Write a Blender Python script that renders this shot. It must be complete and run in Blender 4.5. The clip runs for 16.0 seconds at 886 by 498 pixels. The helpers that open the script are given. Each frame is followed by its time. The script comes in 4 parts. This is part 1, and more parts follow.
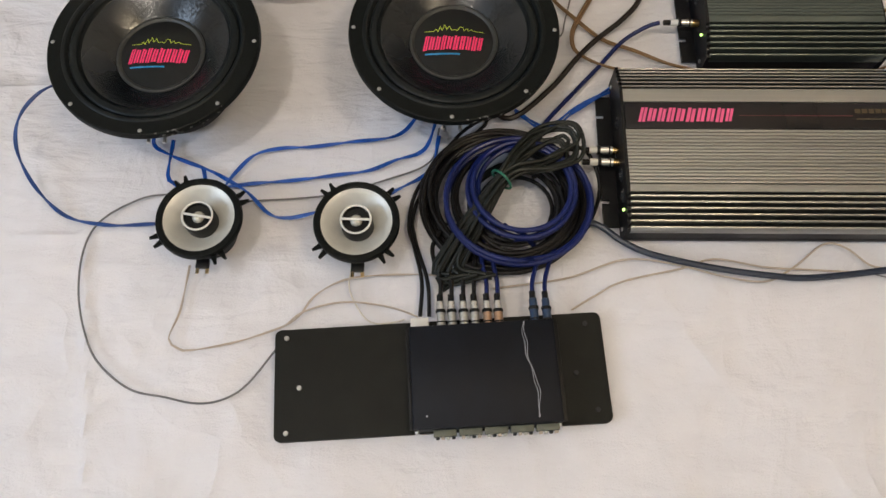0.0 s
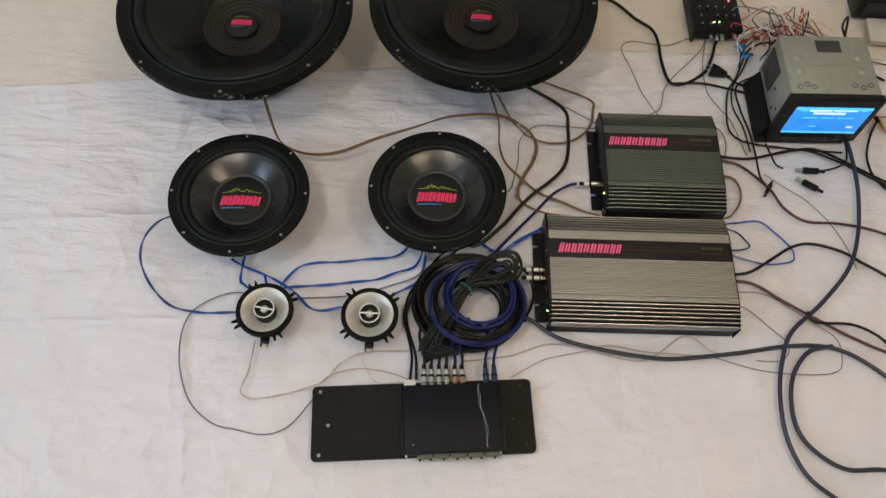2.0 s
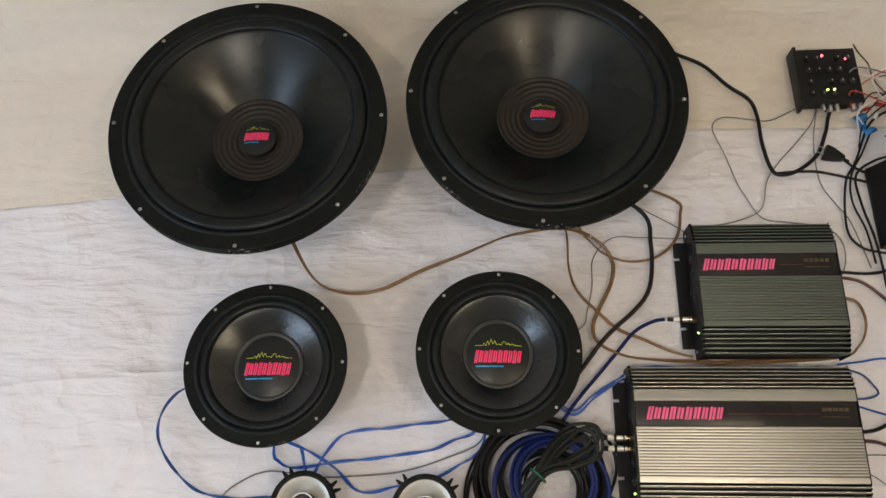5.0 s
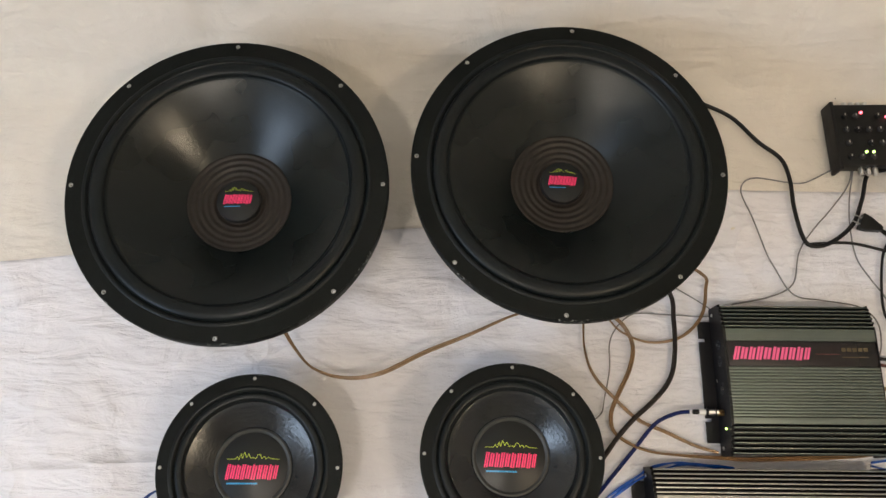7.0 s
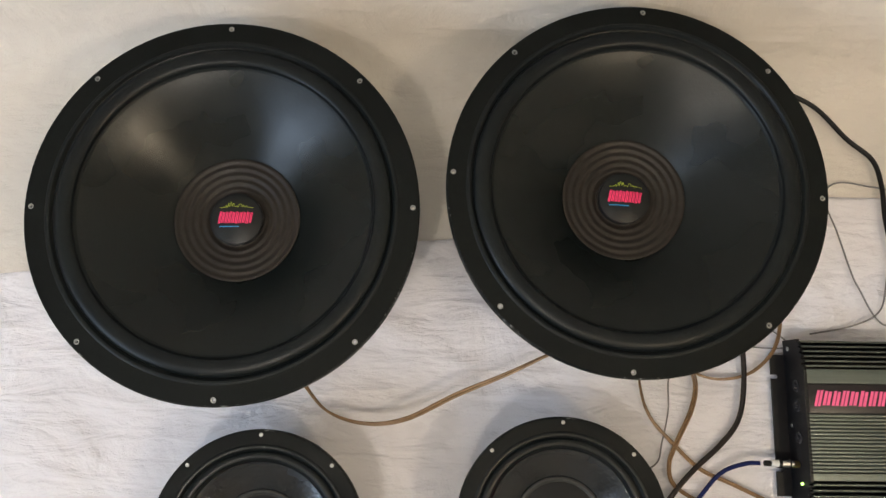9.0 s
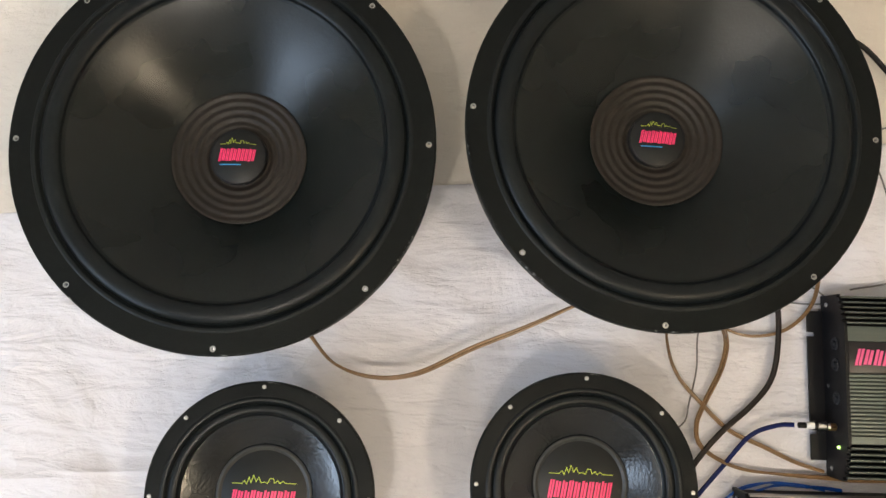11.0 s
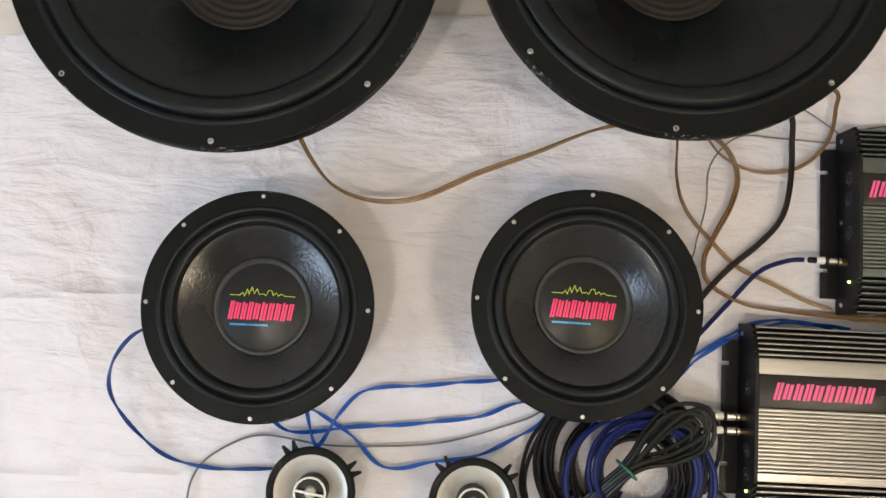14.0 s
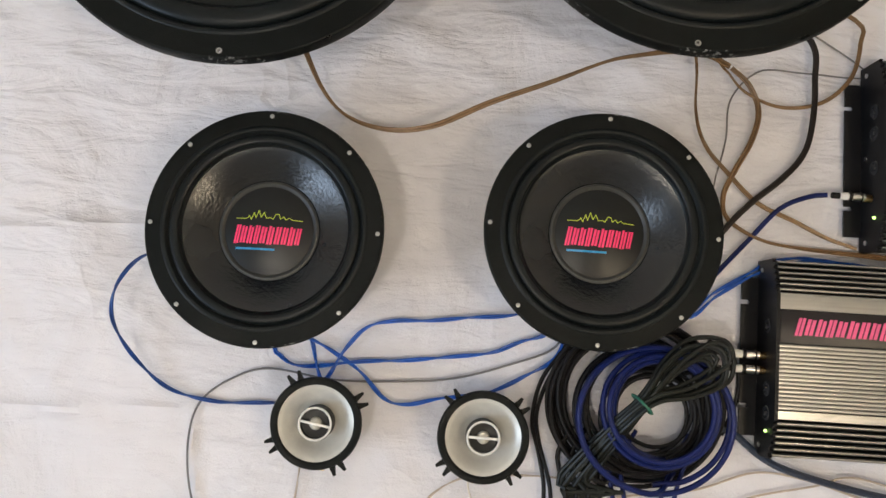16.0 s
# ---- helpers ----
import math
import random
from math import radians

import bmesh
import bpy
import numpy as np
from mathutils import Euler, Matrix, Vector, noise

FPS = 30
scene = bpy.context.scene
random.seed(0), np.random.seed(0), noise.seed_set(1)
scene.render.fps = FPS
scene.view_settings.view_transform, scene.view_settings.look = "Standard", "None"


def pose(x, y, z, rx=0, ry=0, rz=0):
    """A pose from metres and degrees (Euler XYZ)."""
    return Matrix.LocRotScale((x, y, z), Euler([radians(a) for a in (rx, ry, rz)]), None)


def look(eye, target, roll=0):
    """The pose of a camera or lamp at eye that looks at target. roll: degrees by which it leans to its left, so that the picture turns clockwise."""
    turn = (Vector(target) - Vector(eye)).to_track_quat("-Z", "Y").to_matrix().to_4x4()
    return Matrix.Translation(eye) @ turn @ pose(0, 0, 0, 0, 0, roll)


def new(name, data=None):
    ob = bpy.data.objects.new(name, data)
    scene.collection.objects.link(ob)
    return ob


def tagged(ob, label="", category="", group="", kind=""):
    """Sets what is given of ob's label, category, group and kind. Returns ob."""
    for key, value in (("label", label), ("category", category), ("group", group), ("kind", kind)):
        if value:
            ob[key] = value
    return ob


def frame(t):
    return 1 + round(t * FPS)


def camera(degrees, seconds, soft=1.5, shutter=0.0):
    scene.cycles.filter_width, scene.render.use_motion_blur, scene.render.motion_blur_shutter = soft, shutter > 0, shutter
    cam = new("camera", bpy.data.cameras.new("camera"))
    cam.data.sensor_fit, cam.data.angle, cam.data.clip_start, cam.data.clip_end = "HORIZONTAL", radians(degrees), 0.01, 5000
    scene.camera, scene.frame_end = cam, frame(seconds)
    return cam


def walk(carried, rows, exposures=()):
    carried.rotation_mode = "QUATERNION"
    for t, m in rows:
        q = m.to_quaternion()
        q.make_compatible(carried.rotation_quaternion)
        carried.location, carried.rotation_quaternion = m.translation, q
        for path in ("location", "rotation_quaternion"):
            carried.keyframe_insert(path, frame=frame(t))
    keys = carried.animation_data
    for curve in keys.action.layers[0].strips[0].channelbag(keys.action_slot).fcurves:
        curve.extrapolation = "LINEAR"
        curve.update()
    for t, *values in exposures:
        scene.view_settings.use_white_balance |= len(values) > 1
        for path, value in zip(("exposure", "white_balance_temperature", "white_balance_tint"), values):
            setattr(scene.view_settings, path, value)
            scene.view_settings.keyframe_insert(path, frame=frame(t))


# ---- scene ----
cam = camera(59.3, 16.0)
PATH = [
    (0, (0.019, -0.008, 0.911), (-0.003, 0.691, -0.963), -1.1),
    (0.5, (0.007, -0.076, 1.121), (0.012, 0.683, -0.729), 0.9),
    (1, (-0.01, -0.242, 1.372), (0.022, 0.637, -0.424), 2.3),
    (1.5, (-0.007, -0.223, 1.368), (0.028, 0.674, -0.419), 2.8),
    (2, (0.024, -0.17, 1.36), (0.037, 0.723, -0.429), 2.7),
    (2.5, (0.043, -0.105, 1.356), (0.035, 0.757, -0.449), 2.2),
    (3, (0.026, -0.011, 1.357), (-0.016, 0.801, -0.47), -1.2),
    (3.5, (0.004, 0.056, 1.342), (-0.059, 0.863, -0.487), -5.0),
    (4, (0.002, 0.126, 1.323), (-0.065, 0.907, -0.517), -4.0),
    (4.5, (0.006, 0.203, 1.301), (-0.069, 0.963, -0.547), -2.3),
    (5, (-0.006, 0.307, 1.305), (-0.107, 0.998, -0.569), -7.9),
    (5.2, (-0.029, 0.324, 1.295), (-0.106, 1.027, -0.576), -7.2),
    (7.5, (-0.085, 0.611, 1.215), (-0.083, 1.111, -0.722), 1.8),
    (8, (-0.096, 0.671, 1.177), (-0.095, 1.096, -0.777), 2.0),
    (8.2, (-0.115, 0.69, 1.157), (-0.082, 1.102, -0.8), 6.2),
    (10.3, (-0.162, 0.769, 1.038), (-0.124, 1.041, -0.943), 9.1),
    (10.5, (-0.162, 0.758, 1.035), (-0.127, 1.029, -0.947), 8.9),
    (11, (-0.16, 0.73, 1.018), (-0.14, 0.988, -0.965), 6.4),
    (11.5, (-0.154, 0.704, 1.008), (-0.148, 0.939, -0.978), 3.6),
    (12, (-0.144, 0.666, 0.989), (-0.162, 0.884, -0.999), -3.3),
    (12.5, (-0.145, 0.64, 0.979), (-0.171, 0.829, -1.012), -5.3),
    (13, (-0.138, 0.61, 0.967), (-0.165, 0.79, -1.024), -5.4),
    (13.5, (-0.136, 0.583, 0.972), (-0.152, 0.761, -1.02), -2.0),
    (14, (-0.146, 0.556, 0.978), (-0.145, 0.733, -1.014), 3.5),
    (14.5, (-0.147, 0.534, 0.979), (-0.148, 0.727, -1.012), 2.6),
    (15, (-0.133, 0.513, 0.962), (-0.16, 0.706, -1.028), -4.8),
    (15.5, (-0.142, 0.491, 0.952), (-0.16, 0.679, -1.039), -1.3),
    (16, (-0.145, 0.466, 0.945), (-0.165, 0.662, -1.045), -1.9),
]
EXPOSURES = [(0.0, -0.3), (1.5, -0.48), (4.5, -0.4), (5.2, -0.25), (8.0, -0.02), (10.5, 0.14), (11.0, 0.19), (12.5, 0.12), (14.5, -0.01), (16.0, -0.16)]
walk(cam, [(t, look(eye, target, roll)) for t, eye, target, roll in PATH], EXPOSURES)

# ---- light ----
world = bpy.data.worlds.new("world")
scene.world = world
world.use_nodes = True
world.node_tree.nodes["Background"].inputs[0].default_value = (0.9, 0.92, 1.0, 1)
world.node_tree.nodes["Background"].inputs[1].default_value = 0.02


def ceiling_lamp(x, y, z, watts, colour, radius):
    """A bare round bulb just under the ceiling."""
    data = bpy.data.lights.new("ceiling_lamp_light", "POINT")
    data.shadow_soft_size, data.energy, data.color = radius, watts, colour
    new("ceiling_lamp_light", data).location = (x, y, z)


ceiling_lamp(-0.56, -0.15, 2.42, 39, (1.0, 0.9, 0.78), 0.045)
ceiling_lamp(0.94, -0.16, 2.42, 39, (1.0, 0.81, 0.57), 0.045)


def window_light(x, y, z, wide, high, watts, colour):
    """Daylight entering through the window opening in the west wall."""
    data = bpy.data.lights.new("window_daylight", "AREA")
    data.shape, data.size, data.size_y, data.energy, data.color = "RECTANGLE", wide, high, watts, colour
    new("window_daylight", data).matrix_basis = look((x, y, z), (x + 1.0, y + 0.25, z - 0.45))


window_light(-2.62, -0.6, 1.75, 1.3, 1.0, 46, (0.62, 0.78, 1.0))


# ---- materials ----
def material(name, colour, rough=0.5, metal=0.0, spread=0.12, scale=60.0, bump=0.0, bump_scale=200.0, coat=0.0,
             stretch=(1, 1, 1), emit=0.0, rough_spread=0.1, spec=0.5):
    """A surface with two scales of colour variation, uneven gloss and fine relief."""
    m = bpy.data.materials.new(name)
    m.use_nodes = True
    nodes, links = m.node_tree.nodes, m.node_tree.links
    shader = nodes["Principled BSDF"]
    shader.inputs["Metallic"].default_value = metal
    shader.inputs["Coat Weight"].default_value = coat
    shader.inputs["Specular IOR Level"].default_value = spec
    coords = nodes.new("ShaderNodeTexCoord")
    place = nodes.new("ShaderNodeMapping")
    place.inputs["Scale"].default_value = stretch
    links.new(coords.outputs["Object"], place.inputs["Vector"])
    fine = nodes.new("ShaderNodeTexNoise")
    fine.inputs["Scale"].default_value, fine.inputs["Detail"].default_value = scale, 6
    broad = nodes.new("ShaderNodeTexNoise")
    broad.inputs["Scale"].default_value, broad.inputs["Detail"].default_value = scale / 9, 3
    for n in (fine, broad):
        links.new(place.outputs["Vector"], n.inputs["Vector"])
    add = nodes.new("ShaderNodeMath")
    add.operation = "ADD"
    links.new(fine.outputs["Fac"], add.inputs[0])
    links.new(broad.outputs["Fac"], add.inputs[1])
    span = nodes.new("ShaderNodeMapRange")
    span.inputs["From Min"].default_value, span.inputs["From Max"].default_value = 0.6, 1.4
    span.inputs["To Min"].default_value, span.inputs["To Max"].default_value = 1 - spread, 1 + spread
    links.new(add.outputs[0], span.inputs["Value"])
    tint = nodes.new("ShaderNodeVectorMath")
    tint.operation = "SCALE"
    tint.inputs[0].default_value = colour
    links.new(span.outputs[0], tint.inputs["Scale"])
    links.new(tint.outputs[0], shader.inputs["Base Color"])
    gloss = nodes.new("ShaderNodeMapRange")
    gloss.inputs["From Min"].default_value, gloss.inputs["From Max"].default_value = 0.3, 0.7
    gloss.inputs["To Min"].default_value = max(0.02, rough - rough_spread)
    gloss.inputs["To Max"].default_value = min(1.0, rough + rough_spread)
    links.new(broad.outputs["Fac"], gloss.inputs["Value"])
    links.new(gloss.outputs[0], shader.inputs["Roughness"])
    if bump:
        relief = nodes.new("ShaderNodeTexNoise")
        relief.inputs["Scale"].default_value, relief.inputs["Detail"].default_value = bump_scale, 4
        links.new(place.outputs["Vector"], relief.inputs["Vector"])
        b = nodes.new("ShaderNodeBump")
        b.inputs["Strength"].default_value, b.inputs["Distance"].default_value = 1.0, bump
        links.new(relief.outputs["Fac"], b.inputs["Height"])
        links.new(b.outputs[0], shader.inputs["Normal"])
    if emit:
        shader.inputs["Emission Color"].default_value = (*colour, 1)
        shader.inputs["Emission Strength"].default_value = emit
    return m


def cotton(name, colour, crinkle=1.0):
    """Thin crumpled cotton: crinkled where it was bunched up, smoother where it lies flat, over a woven grain."""
    m = material(name, colour, 0.9, spread=0.035, scale=30, spec=0.2)
    nodes, links = m.node_tree.nodes, m.node_tree.links
    coords = nodes.new("ShaderNodeTexCoord")
    split = nodes.new("ShaderNodeSeparateXYZ")
    links.new(coords.outputs["Object"], split.inputs[0])
    patch = nodes.new("ShaderNodeTexNoise")
    patch.inputs["Scale"].default_value = 3.5
    links.new(coords.outputs["Object"], patch.inputs["Vector"])
    where = nodes.new("ShaderNodeMath")
    where.operation = "ADD"
    links.new(split.outputs["Y"], where.inputs[0])
    links.new(patch.outputs["Fac"], where.inputs[1])
    bunched = nodes.new("ShaderNodeMapRange")
    for key, value in (("From Min", 0.8), ("From Max", 1.15), ("To Min", 0.32 * crinkle), ("To Max", crinkle)):
        bunched.inputs[key].default_value = value
    links.new(where.outputs[0], bunched.inputs["Value"])
    height = None
    for kind, scale, stretch, turn, gain, local in (("RIDGED_MULTIFRACTAL", 5.5, (0.6, 1.35, 1), 7, 0.4, True), ("FBM", 24.0, (0.38, 1.5, 1), -5, 0.62, True), ("FBM", 11.0, (0.55, 1.3, 1), 14, 1.1, True),
                                                    ("RIDGED_MULTIFRACTAL", 3.2, (1.2, 0.5, 1), 22, 0.55, False), ("RIDGED_MULTIFRACTAL", 2.6, (0.6, 1.3, 1), -18, 0.4, False), ("FBM", 5.0, (1.3, 0.8, 1), 0, 1.3, False), ("FBM", 420.0, (1, 1, 1), 0, 0.05, False)):
        place = nodes.new("ShaderNodeMapping")
        place.inputs["Scale"].default_value = stretch
        place.inputs["Rotation"].default_value = (0, 0, radians(turn))
        links.new(coords.outputs["Object"], place.inputs["Vector"])
        n = nodes.new("ShaderNodeTexNoise")
        n.noise_type = kind
        n.inputs["Scale"].default_value, n.inputs["Detail"].default_value = scale, 5
        n.inputs["Distortion"].default_value = 0.6
        links.new(place.outputs["Vector"], n.inputs["Vector"])
        out = n.outputs["Fac"]
        if local:
            masked = nodes.new("ShaderNodeMath")
            masked.operation = "MULTIPLY"
            links.new(out, masked.inputs[0])
            links.new(bunched.outputs[0], masked.inputs[1])
            out = masked.outputs[0]
        mul = nodes.new("ShaderNodeMath")
        mul.operation = "MULTIPLY_ADD"
        mul.inputs[1].default_value = gain
        links.new(out, mul.inputs[0])
        if height:
            links.new(height, mul.inputs[2])
        else:
            mul.inputs[2].default_value = 0
        height = mul.outputs[0]
    # sharp-edged facets where the cloth was crushed
    warp = nodes.new("ShaderNodeTexNoise")
    warp.inputs["Scale"].default_value = 5.0
    links.new(coords.outputs["Object"], warp.inputs["Vector"])
    bent = nodes.new("ShaderNodeMix")
    bent.data_type = "VECTOR"
    bent.inputs["Factor"].default_value = 0.3
    links.new(coords.outputs["Object"], bent.inputs["A"])
    links.new(warp.outputs["Color"], bent.inputs["B"])
    facet = nodes.new("ShaderNodeTexVoronoi")
    facet.inputs["Scale"].default_value = 13.0
    links.new(bent.outputs["Result"], facet.inputs["Vector"])
    crushed = nodes.new("ShaderNodeMapRange")
    for key, value in (("From Min", 0.47), ("From Max", 0.62), ("To Min", 0.0), ("To Max", 0.9 * crinkle)):
        crushed.inputs[key].default_value = value
    links.new(patch.outputs["Fac"], crushed.inputs["Value"])
    facets = nodes.new("ShaderNodeMath")
    facets.operation = "MULTIPLY_ADD"
    links.new(facet.outputs["Distance"], facets.inputs[0])
    links.new(crushed.outputs[0], facets.inputs[1])
    links.new(height, facets.inputs[2])
    height = facets.outputs[0]
    b = nodes.new("ShaderNodeBump")
    b.inputs["Strength"].default_value, b.inputs["Distance"].default_value = 1.0, 0.0125
    links.new(height, b.inputs["Height"])
    links.new(b.outputs[0], nodes["Principled BSDF"].inputs["Normal"])
    return m


cotton_white = cotton("cotton_white", (0.762, 0.752, 0.79))
cotton_cream = cotton("cotton_cream", (0.71, 0.665, 0.6), 0.5)
wall_paint = material("wall_paint", (0.72, 0.68, 0.6), 0.7, spread=0.03, scale=12)
floor_board = material("floor_board", (0.3, 0.2, 0.12), 0.4, spread=0.25, scale=20, stretch=(1, 0.1, 1))
ceiling_paint = material("ceiling_paint", (0.8, 0.79, 0.76), 0.9, spread=0.02, scale=10)
basket_black = material("basket_black", (0.004, 0.005, 0.0045), 0.48, spread=0.35, scale=150, bump=0.0003, bump_scale=900, spec=0.11, rough_spread=0.2)
rubber_black = material("rubber_black", (0.005, 0.007, 0.0075), 0.38, spread=0.2, scale=90, bump=0.0001, bump_scale=600, spec=0.19)
cone_gloss = material("cone_gloss", (0.003, 0.0048, 0.0072), 0.24, spread=0.3, scale=120, bump=0.0005, bump_scale=270, rough_spread=0.08, spec=0.6)
cone_satin = material("cone_satin", (0.003, 0.0052, 0.005), 0.31, spread=0.25, scale=70, bump=0.0002, bump_scale=300, spec=0.31)
glue_grey = material("glue_grey", (0.022, 0.023, 0.021), 0.5, spread=0.3, scale=160, bump=0.0005, bump_scale=320)
cone_paper = material("cone_paper", (0.016, 0.0125, 0.0098), 0.45, spread=0.3, scale=90, bump=0.0002, bump_scale=400, spec=0.22)
def worn(m, pale, amount):
    """Paint chipped through to paler metal in small specks."""
    nodes, links = m.node_tree.nodes, m.node_tree.links
    shader = nodes["Principled BSDF"]
    source = shader.inputs["Base Color"].links[0].from_socket
    coords = nodes.new("ShaderNodeTexCoord")
    specks = nodes.new("ShaderNodeTexNoise")
    specks.inputs["Scale"].default_value, specks.inputs["Detail"].default_value = 170.0, 8
    area = nodes.new("ShaderNodeTexNoise")
    area.inputs["Scale"].default_value = 9.0
    for n in (specks, area):
        links.new(coords.outputs["Object"], n.inputs["Vector"])
    both = nodes.new("ShaderNodeMath")
    both.operation = "MULTIPLY"
    links.new(specks.outputs["Fac"], both.inputs[0])
    links.new(area.outputs["Fac"], both.inputs[1])
    chips = nodes.new("ShaderNodeMapRange")
    chips.inputs["From Min"].default_value, chips.inputs["From Max"].default_value = 0.4 - amount, 0.42 - amount
    links.new(both.outputs[0], chips.inputs["Value"])
    mix = nodes.new("ShaderNodeMix")
    mix.data_type = "RGBA"
    links.new(chips.outputs[0], mix.inputs["Factor"])
    links.new(source, mix.inputs["A"])
    mix.inputs["B"].default_value = (*pale, 1)
    links.new(mix.outputs["Result"], shader.inputs["Base Color"])
    return m


rim_worn = worn(material("rim_worn", (0.004, 0.005, 0.0045), 0.46, spread=0.35, scale=150, bump=0.0003, bump_scale=900, spec=0.13, rough_spread=0.2), (0.2, 0.2, 0.19), 0.03)
cap_gloss = material("cap_gloss", (0.004, 0.005, 0.0055), 0.4, spread=0.2, scale=80, spec=0.3)
magnet_dark = material("magnet_dark", (0.03, 0.03, 0.032), 0.6, spread=0.2, scale=60, spec=0.22)
print_pink = material("print_pink", (0.85, 0.03, 0.14), 0.45, spread=0.08, scale=300)
print_pale_pink = material("print_pale_pink", (0.82, 0.11, 0.27), 0.45, spread=0.1, scale=300)
print_green = material("print_green", (0.5, 0.62, 0.05), 0.5, spread=0.1, scale=300)
print_blue = material("print_blue", (0.02, 0.25, 0.5), 0.3, spread=0.1, scale=300)
print_gold = material("print_gold", (0.07, 0.05, 0.022), 0.5, spread=0.1, scale=300)
print_red = material("print_red", (0.12, 0.02, 0.025), 0.5, spread=0.1, scale=300)
brass = material("brass", (0.75, 0.55, 0.28), 0.28, 1.0, spread=0.1, scale=200)
copper = material("copper", (0.42, 0.27, 0.18), 0.4, 0.7, spread=0.2, scale=200)
eyelet_dark = material("eyelet_dark", (0.42, 0.42, 0.4), 0.35, 0.8, spread=0.4, scale=200)
steel_dull = material("steel_dull", (0.45, 0.45, 0.43), 0.4, 0.75, spread=0.3, scale=200)
steel = material("steel", (0.7, 0.7, 0.7), 0.3, 1.0, spread=0.1, scale=200)
cone_silver = material("cone_silver", (0.66, 0.655, 0.61), 0.4, 0.3, spread=0.08, scale=120)
tweeter_white = material("tweeter_white", (0.75, 0.74, 0.7), 0.4, spread=0.06, scale=200)
dome_clear = material("dome_clear", (0.62, 0.6, 0.52), 0.25, 0.4, spread=0.05, scale=200)
alloy_silver = material("alloy_silver", (0.43, 0.435, 0.43), 0.34, 1.0, spread=0.14, scale=300, stretch=(0.02, 1, 1), rough_spread=0.05)
alloy_grey = material("alloy_grey", (0.14, 0.165, 0.155), 0.36, 0.9, spread=0.14, scale=300, stretch=(0.02, 1, 1), rough_spread=0.05)
panel_black = material("panel_black", (0.008, 0.006, 0.007), 0.3, spread=0.2, scale=60, spec=0.4)
plate_black = material("plate_black", (0.008, 0.008, 0.009), 0.45, spread=0.25, scale=120, bump=0.0001, bump_scale=700, spec=0.22)
board_black = material("board_black", (0.0075, 0.008, 0.0065), 0.55, spread=0.35, scale=40, bump=0.0002, bump_scale=500, spec=0.17)
case_navy = material("case_navy", (0.003, 0.0045, 0.009), 0.5, spread=0.35, scale=40, bump=0.0001, bump_scale=600, spec=0.18)
scratch_pale = material("scratch_pale", (0.5, 0.52, 0.58), 0.4, spread=0.2, scale=300)
galvanised = material("galvanised", (0.34, 0.37, 0.335), 0.45, 0.55, spread=0.12, scale=60, bump=0.00008, bump_scale=300)
socket_olive = material("socket_olive", (0.1, 0.105, 0.08), 0.5, spread=0.3, scale=90)
sticker_dark = material("sticker_dark", (0.03, 0.03, 0.03), 0.6, spread=0.5, scale=260)
plastic_black = material("plastic_black", (0.007, 0.007, 0.007), 0.38, spread=0.2, scale=90, spec=0.22)
screen_blue = material("screen_blue", (0.025, 0.27, 0.85), 0.2, spread=0.6, scale=26, emit=1.05)
screen_white = material("screen_white", (0.75, 0.92, 1.0), 0.2, spread=0.2, scale=200, emit=1.0)
screen_cyan = material("screen_cyan", (0.1, 0.62, 0.95), 0.2, spread=0.4, scale=60, emit=0.9)
led_red = material("led_red", (1.0, 0.12, 0.16), 0.3, emit=5.0)
led_green = material("led_green", (0.6, 1.0, 0.25), 0.3, emit=3.0)
wire_blue = material("wire_blue", (0.008, 0.085, 0.42), 0.3, spread=0.4, scale=60)
wire_blueblack = material("wire_blueblack", (0.008, 0.05, 0.22), 0.35, spread=0.5, scale=60)
wire_navy = material("wire_navy", (0.016, 0.026, 0.05), 0.4, spread=0.25, scale=80)
wire_royal = material("wire_royal", (0.005, 0.012, 0.085), 0.36, spread=0.25, scale=80, spec=0.25)
wire_black = material("wire_black", (0.007, 0.0065, 0.007), 0.42, spread=0.25, scale=80, spec=0.22)
wire_brownblack = material("wire_brownblack", (0.014, 0.009, 0.007), 0.4, spread=0.3, scale=60, spec=0.35)
wire_green_black = material("wire_green_black", (0.009, 0.011, 0.009), 0.45, spread=0.25, scale=80, spec=0.3)
wire_grey = material("wire_grey", (0.16, 0.155, 0.16), 0.5, spread=0.2, scale=80)
wire_beige = material("wire_beige", (0.48, 0.4, 0.33), 0.5, spread=0.15, scale=80)
wire_bare = material("wire_bare", (0.6, 0.56, 0.5), 0.4, spread=0.15, scale=80)
wire_amber = material("wire_amber", (0.2, 0.115, 0.052), 0.33, 0.1, spread=0.35, scale=90)
wire_redblack = material("wire_redblack", (0.075, 0.014, 0.018), 0.4, spread=0.4, scale=60)
wire_red = material("wire_red", (0.4, 0.03, 0.02), 0.4, spread=0.2, scale=80)
wire_orange = material("wire_orange", (0.45, 0.13, 0.03), 0.4, spread=0.2, scale=80)
wire_white = material("wire_white", (0.65, 0.63, 0.6), 0.4, spread=0.1, scale=80)
sleeve_blue = material("sleeve_blue", (0.01, 0.035, 0.09), 0.4, spread=0.3, scale=90)
tape_blue = material("tape_blue", (0.03, 0.2, 0.5), 0.35, spread=0.3, scale=60)
tie_green = material("tie_green", (0.02, 0.14, 0.09), 0.4, spread=0.2, scale=90)


